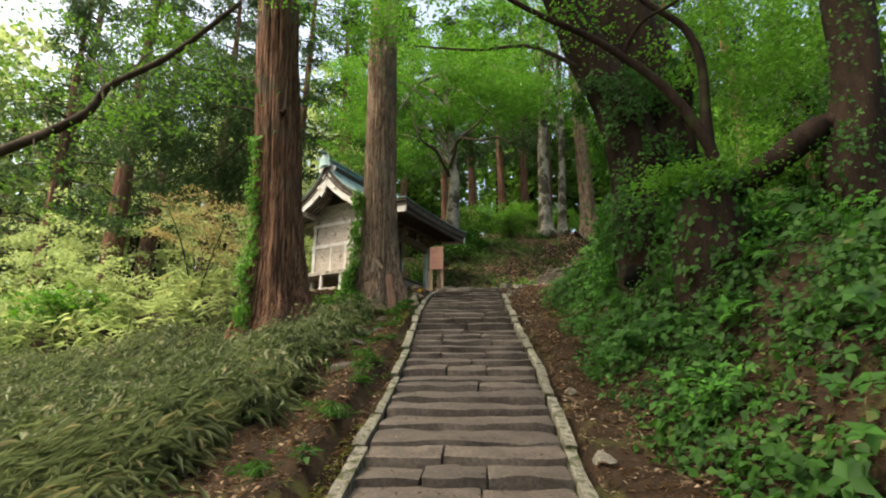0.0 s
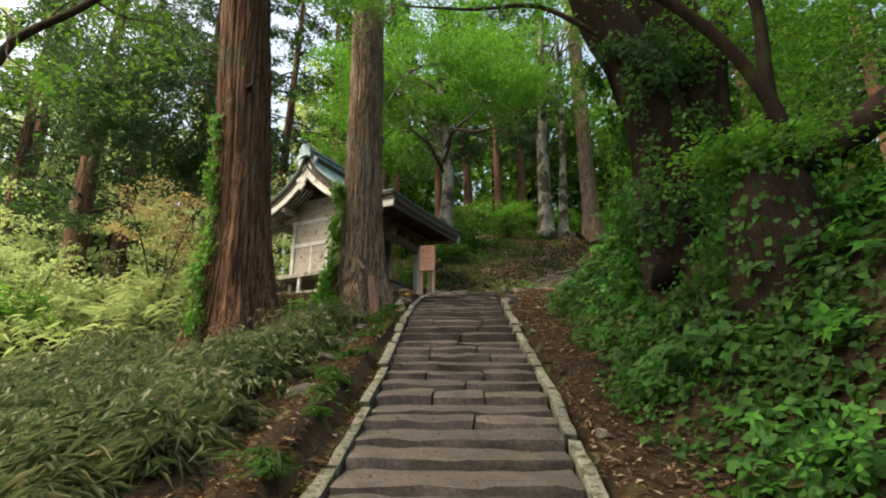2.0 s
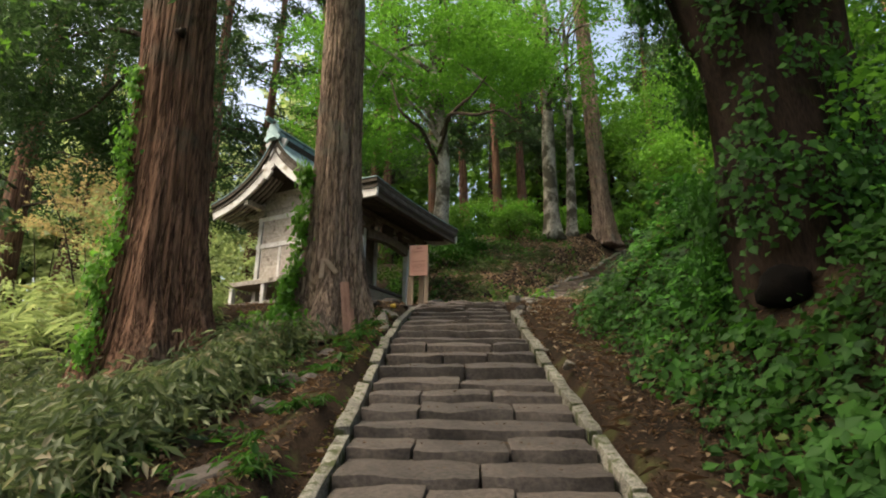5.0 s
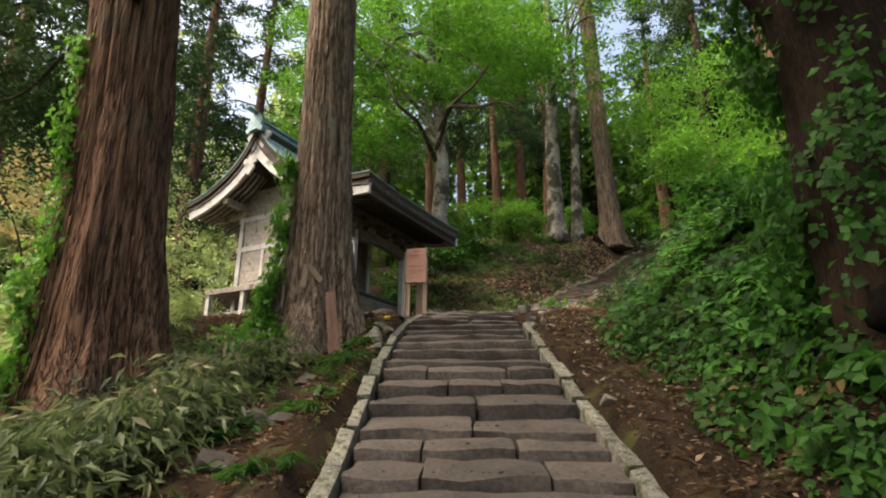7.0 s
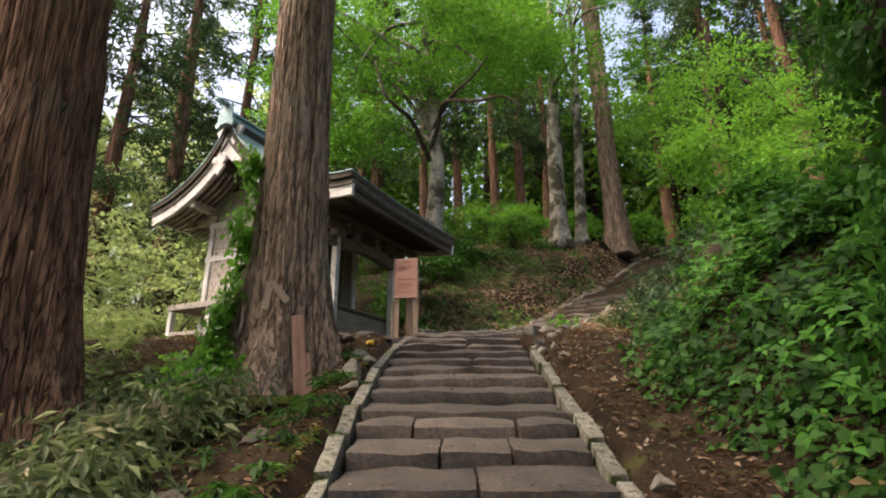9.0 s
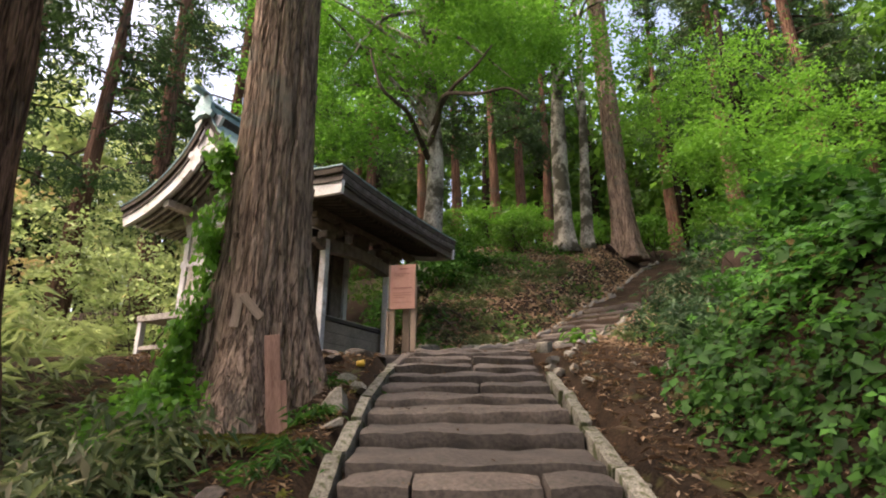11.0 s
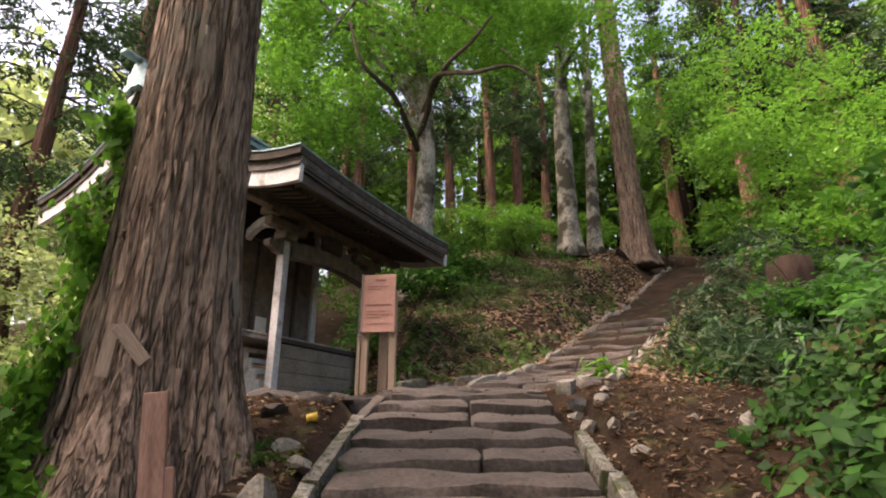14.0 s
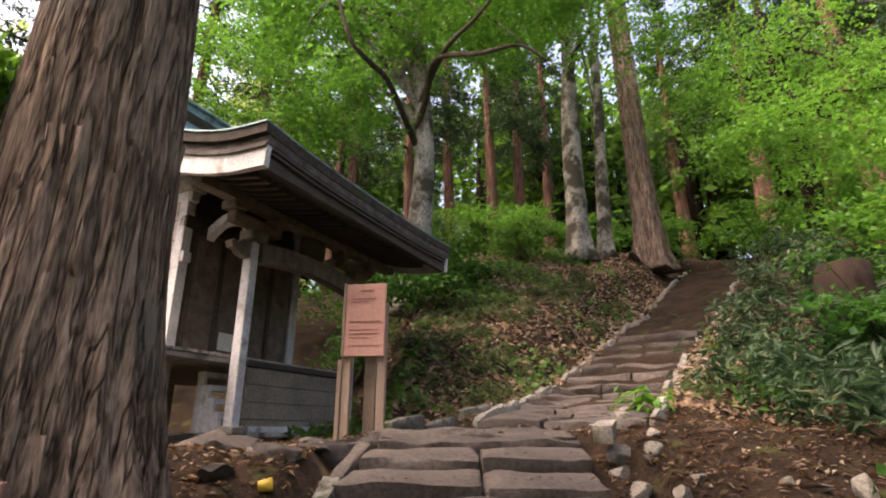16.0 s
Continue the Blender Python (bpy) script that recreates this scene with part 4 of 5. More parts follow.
def conifer(x, y, r, height, label, seed, first=0.3, leaf=0.22, count=36, width=2.4, z=None):
    """A conifer: straight trunk, whorls of drooping boughs with dense needle sprays."""
    rg = random.Random(seed)
    root = tree_root("conifer_tree", x, y, label)
    back = root.matrix_world.inverted()
    z0 = root.location.z
    n = 14
    tube("trunk", [(0.02 * height * math.sin(i * 0.4 + seed) * 0.3, 0, height * i / (n - 1)) for i in range(n)], [r * (1 - 0.85 * i / (n - 1)) + r * 0.4 * math.exp(-i) for i in range(n)], M_CEDAR, root, 14, 0.08, seed)
    verts, faces, cents = [], [], []
    boughs = int(height * 2.6)
    for k in range(boughs):
        u = first + (1 - first) * (k + rg.random()) / boughs
        ln = width * (1.15 - u) * rg.uniform(0.5, 1.15) + 0.3
        w = rg.uniform(0, 2 * math.pi)
        a = Vector((0, 0, height * u))
        tip = a + Vector((math.cos(w) * ln, math.sin(w) * ln, -0.22 * ln + rg.uniform(-.2, .3)))
        mid = (a + tip) / 2 + Vector((0, 0, 0.12 * ln))
        v, f = tube_data([a, mid, tip], [0.05, 0.03, 0.01], 5)
        faces += [tuple(i + len(verts) for i in q) for q in f]
        verts += v
        for s in (0.35, 0.6, 0.8, 1.0):
            p = a.lerp(tip, s)
            cents.append((p.x, p.y, p.z + 0.1 * ln * (1 - s) - 0.05))
    tagged(piece("branchwork", mesh_of("branchwork", verts, faces, M_TWIG), root), kind="stuff")
    pl = spray_places(np.array(cents), count, 0.42, 0.22)
    pl[:, 2] -= 0.15
    piece("crown", leaf_mesh("crown", pl, leaf * RNG.uniform(0.6, 1.3, len(pl)), L_CONIFER, None, 0.8, 0.28, 0.9), root)
    return root


# the two grey trees, the gnarled tree and the cedar on the bank
beech = broad_tree("beech_tree", 3.35, 20.6, (0.0, 0.0), 0.27, 11, M_BARK, L_MAPLE, "grey-white blotched tree with bright green leaves on the bank", [((3.0, 19.6, 16.0), (3.4, 2.4, 2.4), 80), ((1.2, 18.6, 13.3), (2.0, 1.8, 1.4), 40), ((4.6, 19.2, 13.0), (1.3, 1.4, 0.8), 16)], 110, 0.125, 4, forks=10, bend=0.25)
broad_tree("beech_tree", 4.05, 20.9, (0.01, 0.0), 0.17, 10, M_BARK, L_MAPLE, "slim grey-white tree beside a thicker one", [((4.6, 21.4, 17.5), (2.4, 2.0, 1.8), 26)], 100, 0.125, 5, forks=5, bend=0.2)
gnarled = broad_tree("gnarled_tree", -0.45, 17.6, (0.005, -0.02), 0.25, 8, M_BARK, L_MAPLE, "gnarled mossy tree with twisting limbs and bright green canopy", [((-0.6, 16.6, 12.2), (3.2, 2.4, 1.7), 100), ((1.0, 16.0, 11.2), (1.8, 1.7, 1.0), 40), ((-2.6, 17.6, 10.8), (2.4, 1.8, 1.5), 60), ((-1.6, 16.4, 9.3), (1.0, 1.2, 0.5), 10), ((-3.2, 18.5, 13.2), (2.6, 2.0, 1.8), 70)], 125, 0.10, 6, forks=14, bend=0.55)
broad_tree("maple_tree", 8.6, 20.2, (-0.02, 0), 0.26, 8, M_DARK_BARK, L_LIME, "leafy maple with layered light green sprays beside the path", [((7.6, 19.4, 11.5), (2.6, 2.2, 1.9), 64), ((6.8, 17.6, 9.4), (1.6, 1.4, 0.8), 26), ((9.5, 18.0, 10.0), (1.8, 1.6, 1.0), 30), ((7.6, 16.8, 8.3), (1.4, 1.2, 0.7), 22)], 125, 0.105, 7, forks=9)
# bare arching limbs that show before the leaves
for pts in ([(-0.40, 17.5, 9.4), (-0.19, 17.0, 9.75), (-0.01, 16.0, 9.8), (0.68, 15.2, 9.3), (1.24, 15.0, 9.28), (1.62, 15.0, 9.0)], [(-0.38, 17.5, 9.8), (-0.14, 17.0, 10.1), (0.18, 15.6, 9.72), (0.59, 15.0, 9.74), (0.95, 14.9, 10.2)], [(-0.42, 17.5, 9.1), (-0.74, 16.0, 9.32), (-0.97, 15.3, 9.23), (-1.22, 15.0, 9.39), (-1.45, 15.0, 10.2)]):
    limb(gnarled, pts, 0.065, 0.018, M_TWIG, n=22)
for pts in ([(3.3, 20.6, 13.4), (3.27, 20.3, 13.6), (2.44, 19.0, 13.46), (2.0, 18.8, 13.9)], [(3.3, 20.6, 12.8), (3.37, 20.3, 13.1), (3.58, 19.4, 13.14), (3.9, 19.0, 13.3), (4.5, 18.9, 13.7)]):
    limb(beech, pts, 0.07, 0.022, M_TWIG, n=18)
bank_cedar = big_cedar(5.05, 20.9, 0.50, 0.27, 17, M_CEDAR_PALE, "straight pale reddish cedar at the path's edge", 8, lean=(-0.02, 0))
tube("root_stub", [(-0.45, -0.35, 0.0), (-0.62, -0.5, 0.22), (-0.7, -0.62, 0.30)], [0.16, 0.11, 0.05], M_DARK_BARK, bank_cedar, 8)
for k, (x, y, r, h) in enumerate([(1.75, 27.0, 0.24, 15), (-1.0, 24.0, 0.2, 13), (10.4, 24.5, 0.30, 17), (-8.6, 25.0, 0.28, 22), (-4.6, 30.0, 0.28, 21), (10.8, 25.5, 0.30, 16), (12.5, 23.0, 0.36, 17), (0.2, 29.5, 0.26, 16), (3.4, 30.5, 0.28, 17), (-3.4, 27.5, 0.28, 16), (14.5, 27, 0.35, 17), (5.2, 34, 0.3, 18), (-6.5, 25.5, 0.32, 18), (-9.5, 22.0, 0.34, 19), (-11.0, 15.6, 0.36, 17), (-16.5, 19.5, 0.36, 19), (-9.9, 19.4, 0.3, 16), (-12.4, 19.4, 0.32, 17), (-14.5, 16.8, 0.3, 15), (16.5, 21.0, 0.35, 17), (11.5, 33, 0.34, 18), (-1.2, 35, 0.3, 18), (-8.0, 32, 0.33, 19), (-13, 28, 0.36, 20), (19, 29, 0.36, 18)]):
    conifer(x, y, r, h, "tall forest conifer with a bare lower trunk and dark boughs", 20 + k, first=0.34 if x > -6 else 0.22, leaf=0.26 if y > 20 else 0.22, count=34, width=2.6 if x > -6 else 3.0)
far_rng = random.Random(31)
# farther woods close the view on every side
verts, faces, pl = [], [], []
for k in range(260):
    a = far_rng.uniform(-0.35, math.pi + 0.35) if k < 200 else far_rng.uniform(0, 2 * math.pi)
    d = far_rng.uniform(27, 44) if k < 200 else far_rng.uniform(40, 70)
    x, y = d * math.cos(a), 8 + d * math.sin(a)
    z, h = ground_height(x, y, False), far_rng.uniform(9, 19)
    v, f = tube_data([(x, y, z - 1), (x, y, z + h * 0.4), (x, y, z + h * 0.75)], [0.35, 0.24, 0.05], 7)
    faces += [tuple(i + len(verts) for i in q) for q in f]
    verts += v
    c = in_ellipsoid(np.array([x, y, z + h * 0.5]), np.array([2.9, 2.9, h * 0.52]), 52)
    pl.append(spray_places(c, 13, 1.0, 0.5))
woods = tagged(new("distant_woods", mesh_of("distant_woods", verts, faces, M_DARK_BARK)), "dark distant woodland closing the slope all round", "woodland", kind="stuff")
pl = np.concatenate(pl)
# far leaves on the left get the sun-brightened colour, the rest stay plain
for mt, pick in ((L_FOREST, pl[:, 0] > -9), (L_SUN_TINT, pl[:, 0] <= -9)):
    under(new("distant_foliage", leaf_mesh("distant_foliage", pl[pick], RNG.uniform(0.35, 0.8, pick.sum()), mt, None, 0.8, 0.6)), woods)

# limb and boughs of the first cedar
limb(cedar_1, [(-3.1, 8.9, 6.5), (-3.6, 9.0, 6.65), (-4.3, 9.1, 6.9), (-5.4, 9.4, 7.0)], 0.06, 0.012, M_TWIG)
limb(cedar_1, [(-3.1, 8.9, 6.4), (-3.7, 8.9, 6.2), (-4.3, 9.0, 5.6), (-4.8, 9.1, 5.5)], 0.035, 0.008, M_TWIG)
limb(cedar_1, [(-3.15, 8.9, 6.6), (-3.7, 8.8, 7.2), (-4.6, 8.9, 7.6)], 0.04, 0.01, M_TWIG)
c = np.concatenate([in_ellipsoid(np.array([-5.0, 9.6, 6.7]), np.array([1.9, 1.2, 1.7]), 150), in_ellipsoid(np.array([-6.4, 10.2, 8.2]), np.array([2.2, 1.5, 1.5]), 60)])
pl = spray_places(c, 80, 0.42, 0.22)
crown(cedar_1, "crown", pl, 0.13, L_CONIFER, 0.8, 0.26, 0.9)
verts, faces = tube_data([(0.0, 0, 0), (0.06, 0, 0.01), (0.11, 0.0, 0.02)], [0.07, 0.055, 0.02], 12, 0.2, 3)
knot = piece("knot", mesh_of("knot", verts, faces, M_DARK_BARK), cedar_1)
knot.matrix_world = pose(-3.02, 8.66, 6.45, 0, 0, 200)
knot = piece("knot", mesh_of("knot", verts, faces, M_CEDAR_PALE), cedar_2)
knot.matrix_world = pose(-1.67, 10.56, 5.25, 0, 0, -110)

# tree off the slope whose branch hangs over the view
over = tree_root("maple_tree", -7.6, 6.0, "maple with an overhanging dark branch and yellow-green leaves")
back = over.matrix_world.inverted()
tube("trunk", [back @ Vector(p) for p in smooth_line([(-7.6, 6.0, over.location.z), (-7.5, 6.0, 3.2), (-7.2, 5.9, 5.0), (-7.0, 5.8, 7.5)], 14)], [0.26 - 0.012 * i for i in range(14)], M_DARK_BARK, over, 16, 0.12, 3)
limb(over, [(-7.3, 5.95, 4.0), (-5.6, 5.8, 4.55), (-4.55, 5.7, 4.95), (-4.2, 5.65, 5.35), (-3.4, 5.6, 5.75), (-2.5, 5.55, 6.5)], 0.075, 0.03, M_TWIG, n=22)
limb(over, [(-4.3, 5.66, 5.3), (-4.6, 5.9, 5.8), (-5.2, 6.2, 6.3)], 0.03, 0.008, M_TWIG)
for a, m, e in [((-4.3, 5.66, 5.3), (-4.1, 5.5, 5.0), (-3.7, 5.4, 4.75)), ((-3.4, 5.6, 5.75), (-3.1, 5.7, 5.6), (-2.7, 5.8, 5.6)), ((-5.2, 5.75, 4.7), (-5.0, 5.6, 4.4), (-4.6, 5.5, 4.2)), ((-3.9, 5.62, 5.5), (-3.9, 5.8, 5.9), (-3.6, 6.0, 6.3)), ((-5.0, 5.73, 4.8), (-5.3, 5.9, 5.2), (-5.4, 6.0, 5.6))]:
    limb(over, [a, m, e], 0.016, 0.004, M_TWIG, "twig", 5, 7)
c = np.concatenate([np.array([(-3.7, 5.4, 4.8), (-2.8, 5.8, 5.6), (-4.7, 5.5, 4.25), (-3.6, 6.0, 6.3), (-5.4, 6.0, 5.6), (-4.4, 5.7, 5.5), (-3.3, 5.8, 6.2)]), in_ellipsoid(np.array([-5.6, 6.6, 6.3]), np.array([2.4, 1.6, 1.0]), 46), in_ellipsoid(np.array([-6.3, 7.6, 4.7]), np.array([1.5, 1.2, 0.8]), 6)])
crown(over, "crown", spray_places(c, 60, 0.55, 0.12), 0.085, L_FOREST)

# unseen trees added behind and above the steps' start, to close it and cast shade
broad_tree("unseen_shade_tree", -5.2, -3.2, (0.02, 0.05), 0.34, 9, M_DARK_BARK, L_FOREST, "unseen added tree whose high crown shades the steps and bank", [((-3.2, 3.4, 10.8), (4.4, 3.6, 1.1), 105), ((-5.5, -2.0, 9.0), (3, 3, 2), 40)], 60, 0.17, 51, forks=6)
broad_tree("unseen_shade_tree", 4.6, -4.0, (0, 0.03), 0.32, 9, M_DARK_BARK, L_FOREST, "unseen added tree behind the foot of the steps", [((4.4, -3.0, 9.0), (3.2, 3, 2.4), 60)], 60, 0.17, 52, forks=5)

# ---- the ivy-clad old tree on the bank ----
old = tree_root("old_tree", 3.1, 7.6, "huge old ivy-clad tree with forked leaning trunks on the bank")
back = old.matrix_world.inverted()
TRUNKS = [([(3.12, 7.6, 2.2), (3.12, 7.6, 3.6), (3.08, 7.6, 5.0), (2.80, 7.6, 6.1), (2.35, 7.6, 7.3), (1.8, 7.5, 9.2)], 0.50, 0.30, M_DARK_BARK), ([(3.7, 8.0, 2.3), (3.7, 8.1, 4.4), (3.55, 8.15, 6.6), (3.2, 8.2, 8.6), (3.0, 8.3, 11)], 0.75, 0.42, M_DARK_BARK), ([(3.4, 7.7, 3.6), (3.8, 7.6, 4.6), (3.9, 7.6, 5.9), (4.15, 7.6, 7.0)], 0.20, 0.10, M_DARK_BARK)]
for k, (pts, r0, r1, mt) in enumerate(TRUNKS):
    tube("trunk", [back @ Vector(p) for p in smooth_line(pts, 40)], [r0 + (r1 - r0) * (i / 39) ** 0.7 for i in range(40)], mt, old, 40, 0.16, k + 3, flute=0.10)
limb(old, [(2.3, 7.5, 6.6), (1.5, 7.3, 6.9), (0.6, 7.2, 6.8), (-0.4, 7.3, 7.0)], 0.045, 0.01, M_TWIG)
HOLLOW = (2.76, 7.05, 3.05)
# the hole's inner darkness is put into near-black colour on a solid plug
M_HOLLOW_DARK = material("hollow_shade_black", (0.002, 0.0017, 0.0014), (0.006, 0.0045, 0.0035), 8, 1.0, 0.5)
v, f = tube_data([(-0.25, 0, 0), (-0.12, 0, 0), (0.035, 0, 0)], [0.17, 0.17, 0.13], 18, 0.4, 5)
hollow_plug = piece("hollow", mesh_of("hollow", v, f, M_HOLLOW_DARK), old, None, "trunk hollow, its inner shade painted as a black plug")
hollow_plug.matrix_world = pose(*HOLLOW, 0, 0, -108)
# leaf masses over the steps are unseen, added to shade the bank
c = np.concatenate([in_ellipsoid(np.array([2.4, 7.6, 9.4]), np.array([2.6, 1.8, 1.0]), 60), in_ellipsoid(np.array([0.4, 4.8, 8.7]), np.array([2.8, 3.6, 0.8]), 150), in_ellipsoid(np.array([-1.2, 7.6, 9.4]), np.array([2.4, 3.6, 0.8]), 120), in_ellipsoid(np.array([4.6, 7.6, 7.2]), np.array([1.8, 1.5, 1.5]), 60), in_ellipsoid(np.array([5.6, 8.0, 6.0]), np.array([1.4, 1.6, 1.0]), 30)])
crown(old, "crown", spray_places(c, 75, 0.6, 0.12), 0.085, L_MAPLE)

bent = tree_root("bent_tree", 4.45, 5.1, "dark bent tree with a mossy low limb on the bank")
back = bent.matrix_world.inverted()
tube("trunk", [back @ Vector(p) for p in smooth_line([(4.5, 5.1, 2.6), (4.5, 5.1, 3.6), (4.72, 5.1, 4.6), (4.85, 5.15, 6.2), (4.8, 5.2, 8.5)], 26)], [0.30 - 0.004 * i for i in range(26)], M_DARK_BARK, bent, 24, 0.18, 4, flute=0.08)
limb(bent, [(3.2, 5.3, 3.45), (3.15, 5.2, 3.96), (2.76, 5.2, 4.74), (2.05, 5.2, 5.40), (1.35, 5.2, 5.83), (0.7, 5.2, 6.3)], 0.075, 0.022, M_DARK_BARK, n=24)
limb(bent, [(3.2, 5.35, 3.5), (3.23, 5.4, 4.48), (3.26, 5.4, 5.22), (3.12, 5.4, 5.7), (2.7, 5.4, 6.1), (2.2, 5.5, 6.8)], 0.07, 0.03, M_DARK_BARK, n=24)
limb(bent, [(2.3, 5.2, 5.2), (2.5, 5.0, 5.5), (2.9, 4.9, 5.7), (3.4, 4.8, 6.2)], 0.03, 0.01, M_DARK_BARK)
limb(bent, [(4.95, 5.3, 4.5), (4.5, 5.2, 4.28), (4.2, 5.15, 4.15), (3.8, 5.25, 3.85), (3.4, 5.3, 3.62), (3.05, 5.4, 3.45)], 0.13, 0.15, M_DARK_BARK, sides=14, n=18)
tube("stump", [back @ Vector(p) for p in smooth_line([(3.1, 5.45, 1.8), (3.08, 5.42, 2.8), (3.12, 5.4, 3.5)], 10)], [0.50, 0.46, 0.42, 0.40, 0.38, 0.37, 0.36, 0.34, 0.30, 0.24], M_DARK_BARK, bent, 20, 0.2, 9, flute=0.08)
c = np.concatenate([in_ellipsoid(np.array([1.5, 5.3, 5.9]), np.array([1.2, 0.7, 0.5]), 14), in_ellipsoid(np.array([4.6, 5.8, 6.6]), np.array([1.6, 1.2, 0.9]), 40), in_ellipsoid(np.array([4.1, 5.7, 5.7]), np.array([1.0, 0.6, 0.8]), 30), in_ellipsoid(np.array([3.3, 5.35, 3.72]), np.array([0.85, 0.3, 0.10]), 46)])
crown(bent, "crown", spray_places(c, 60, 0.42, 0.07), 0.06, L_MAPLE)


# ---- ivy on the trunks ----
def clad(name, label, pts, radii, count, size, arc=None, mat=None, thick=0.06, bare=-0.2):
    """Ivy leaves on the skin of a trunk, hanging; arc: the range of directions clad, in degrees."""
    line = smooth_line(pts, 60)
    rad = np.interp(np.linspace(0, 1, 60), np.linspace(0, 1, len(radii)), radii)
    i = RNG.integers(0, 60, count)
    w = np.radians(RNG.uniform(*(arc or (0, 360)), count))
    nor = np.stack([np.cos(w), np.sin(w), 0.25 + 0 * w], 1)
    lump = np.array([noise.noise((math.cos(a) * 2, math.sin(a) * 2, k * 0.12)) for a, k in zip(w, i)])
    keep = lump > bare
    pl = line[i] + nor * (rad[i] + np.abs(RNG.normal(0, thick, count)) + 0.05 * np.maximum(lump, 0) * 4)[:, None] + RNG.normal(0, 0.05, (count, 3))
    keep &= np.linalg.norm(pl - HOLLOW, axis=1) > 0.33
    return tagged(new(name, leaf_mesh(name, pl[keep], size * RNG.uniform(0.6, 1.3, keep.sum()), mat or L_IVY, nor[keep], 0.45, 0.85, 1.0)), label, "ivy", kind="stuff")


clad("ivy", "glossy green ivy covering the old tree's trunk", [(3.12, 7.6, 2.3), (3.12, 7.6, 3.6), (3.08, 7.6, 5.0), (2.8, 7.6, 6.1)], [0.56, 0.52, 0.48, 0.44], 15000, 0.07, thick=0.10, bare=0.04)
clad("ivy", "glossy green ivy covering the old tree's second trunk", [(3.7, 8.0, 2.4), (3.7, 8.1, 4.4), (3.55, 8.15, 6.4)], [0.82, 0.66, 0.6], 14000, 0.07, thick=0.10, bare=0.06)
clad("ivy", "bright ivy climbing one side of the cedar", [(-2.88, 9.05, 2.4), (-2.99, 9.05, 3.9), (-3.2, 9.05, 6.0)], [0.68, 0.5, 0.44], 2600, 0.075, (186, 240), L_CLIMB)
clad("ivy", "bright ivy climbing one flank of the weathered cedar", [(-1.50, 10.85, 2.9), (-1.53, 10.85, 3.6), (-1.56, 10.85, 4.5), (-1.60, 10.85, 5.6)], [0.86, 0.56, 0.44, 0.38], 3000, 0.08, (180, 226), L_CLIMB)
clad("ivy", "ivy over the dark stump on the bank", [(3.1, 5.45, 2.5), (3.08, 5.42, 3.0), (3.12, 5.4, 3.5)], [0.50, 0.42, 0.34], 900, 0.07)
clad("ivy", "ivy climbing the dark bent tree", [(4.5, 5.1, 2.6), (4.5, 5.1, 3.6), (4.72, 5.1, 4.6), (4.85, 5.15, 6.2)], [0.32, 0.30, 0.27, 0.24], 3600, 0.055, bare=0.02)
for pts in ([(-1.75, 10.5, 3.45), (-2.15, 10.3, 3.12), (-2.6, 10.15, 2.85)], [(-1.5, 10.4, 3.4), (-1.62, 10.05, 3.08), (-1.75, 9.7, 2.8)], [(-1.2, 10.5, 3.4), (-1.0, 10.3, 3.15), (-0.85, 10.05, 2.95)], [(-1.05, 10.8, 3.55), (-0.85, 10.85, 3.3), (-0.68, 10.9, 3.15)]):
    limb(cedar_2, pts, 0.24, 0.07, M_CEDAR_PALE, "root", 16, 12)
foot = np.stack([RNG.normal(-2.25, 0.32, 2400), RNG.normal(10.5, 0.32, 2400)], 1)
pl = np.array([(x, y, ground_height(x, y) + abs(RNG.normal(0.10, 0.10)) + 0.28 * max(0, 1 - abs(x + 2.0) / 0.5)) for x, y in foot])
tagged(new("ivy", leaf_mesh("ivy", pl, 0.08 * RNG.uniform(0.6, 1.3, len(pl)), L_CLIMB, None, 0.6, 0.85, 0.3)), "bright ivy heaped at the cedar's foot", "ivy", kind="stuff")


# ---- low plants ----
def scatter(n, xr, yr, keep, lift, jitter):
    x, y = RNG.uniform(*xr, n), RNG.uniform(*yr, n)
    out = []
    for a, b in zip(x, y):
        k = keep(a, b)
        if k > 0 and RNG.random() < k:
            out.append((a, b, ground_height(a, b) + lift + abs(RNG.normal(0, jitter)) * k))
    return np.array(out)


def patch(x, y, s, o=0.0):
    return noise.noise((x * s + o, y * s, o))


def bank_cover(x, y):
    f = bank_foot(y)
    return ramp01(x + 0.25 * patch(x, y, 1.5), f - 0.15, f + 0.35) * (0.25 + 1.4 * max(0, patch(x, y, 1.3, 3) + 0.28))


pl = scatter(74000, (1.7, 5.6), (0.2, 12.0), lambda x, y: bank_cover(x, y) * (1 - 0.65 * ramp01(x, 4.5, 5.6)) * (0.35 + 0.65 * ramp01(y, 0.2, 1.6)), 0.03, 0.13)
pl = np.concatenate([pl, scatter(105000, (1.7, 11.0), (-5.0, 16.0), lambda x, y: 0 if x < 5.6 and y > 0.2 or near_path(x, y)[0] < 1.2 else 0.8 * bank_cover(x, max(y, 0.2)) * (1 - ramp01(x, 6.0, 11.0)) * ramp01(y, -5.0, -0.5) * (1 - ramp01(y, 12.5, 16.0)), 0.03, 0.13)])
pl = pl[np.linalg.norm(pl - HOLLOW, axis=1) > 0.42]
d = np.array([[-0.55, -0.25, 0.75]])
tagged(new("bank_plants", leaf_mesh("bank_plants", pl, 0.066 * RNG.uniform(0.5, 1.5, len(pl)), L_GROUND, np.repeat(d, len(pl), 0), 0.45, 0.8, 0.5)), "dense bright green creeping plants over the steep bank", "undergrowth", kind="stuff")
pl = scatter(6000, (2.0, 6.5), (1.5, 12.0), lambda x, y: max(0, patch(x, y, 0.9, 8)) * 1.3 * ramp01(x, bank_foot(y), bank_foot(y) + 0.6), 0.12, 0.22)
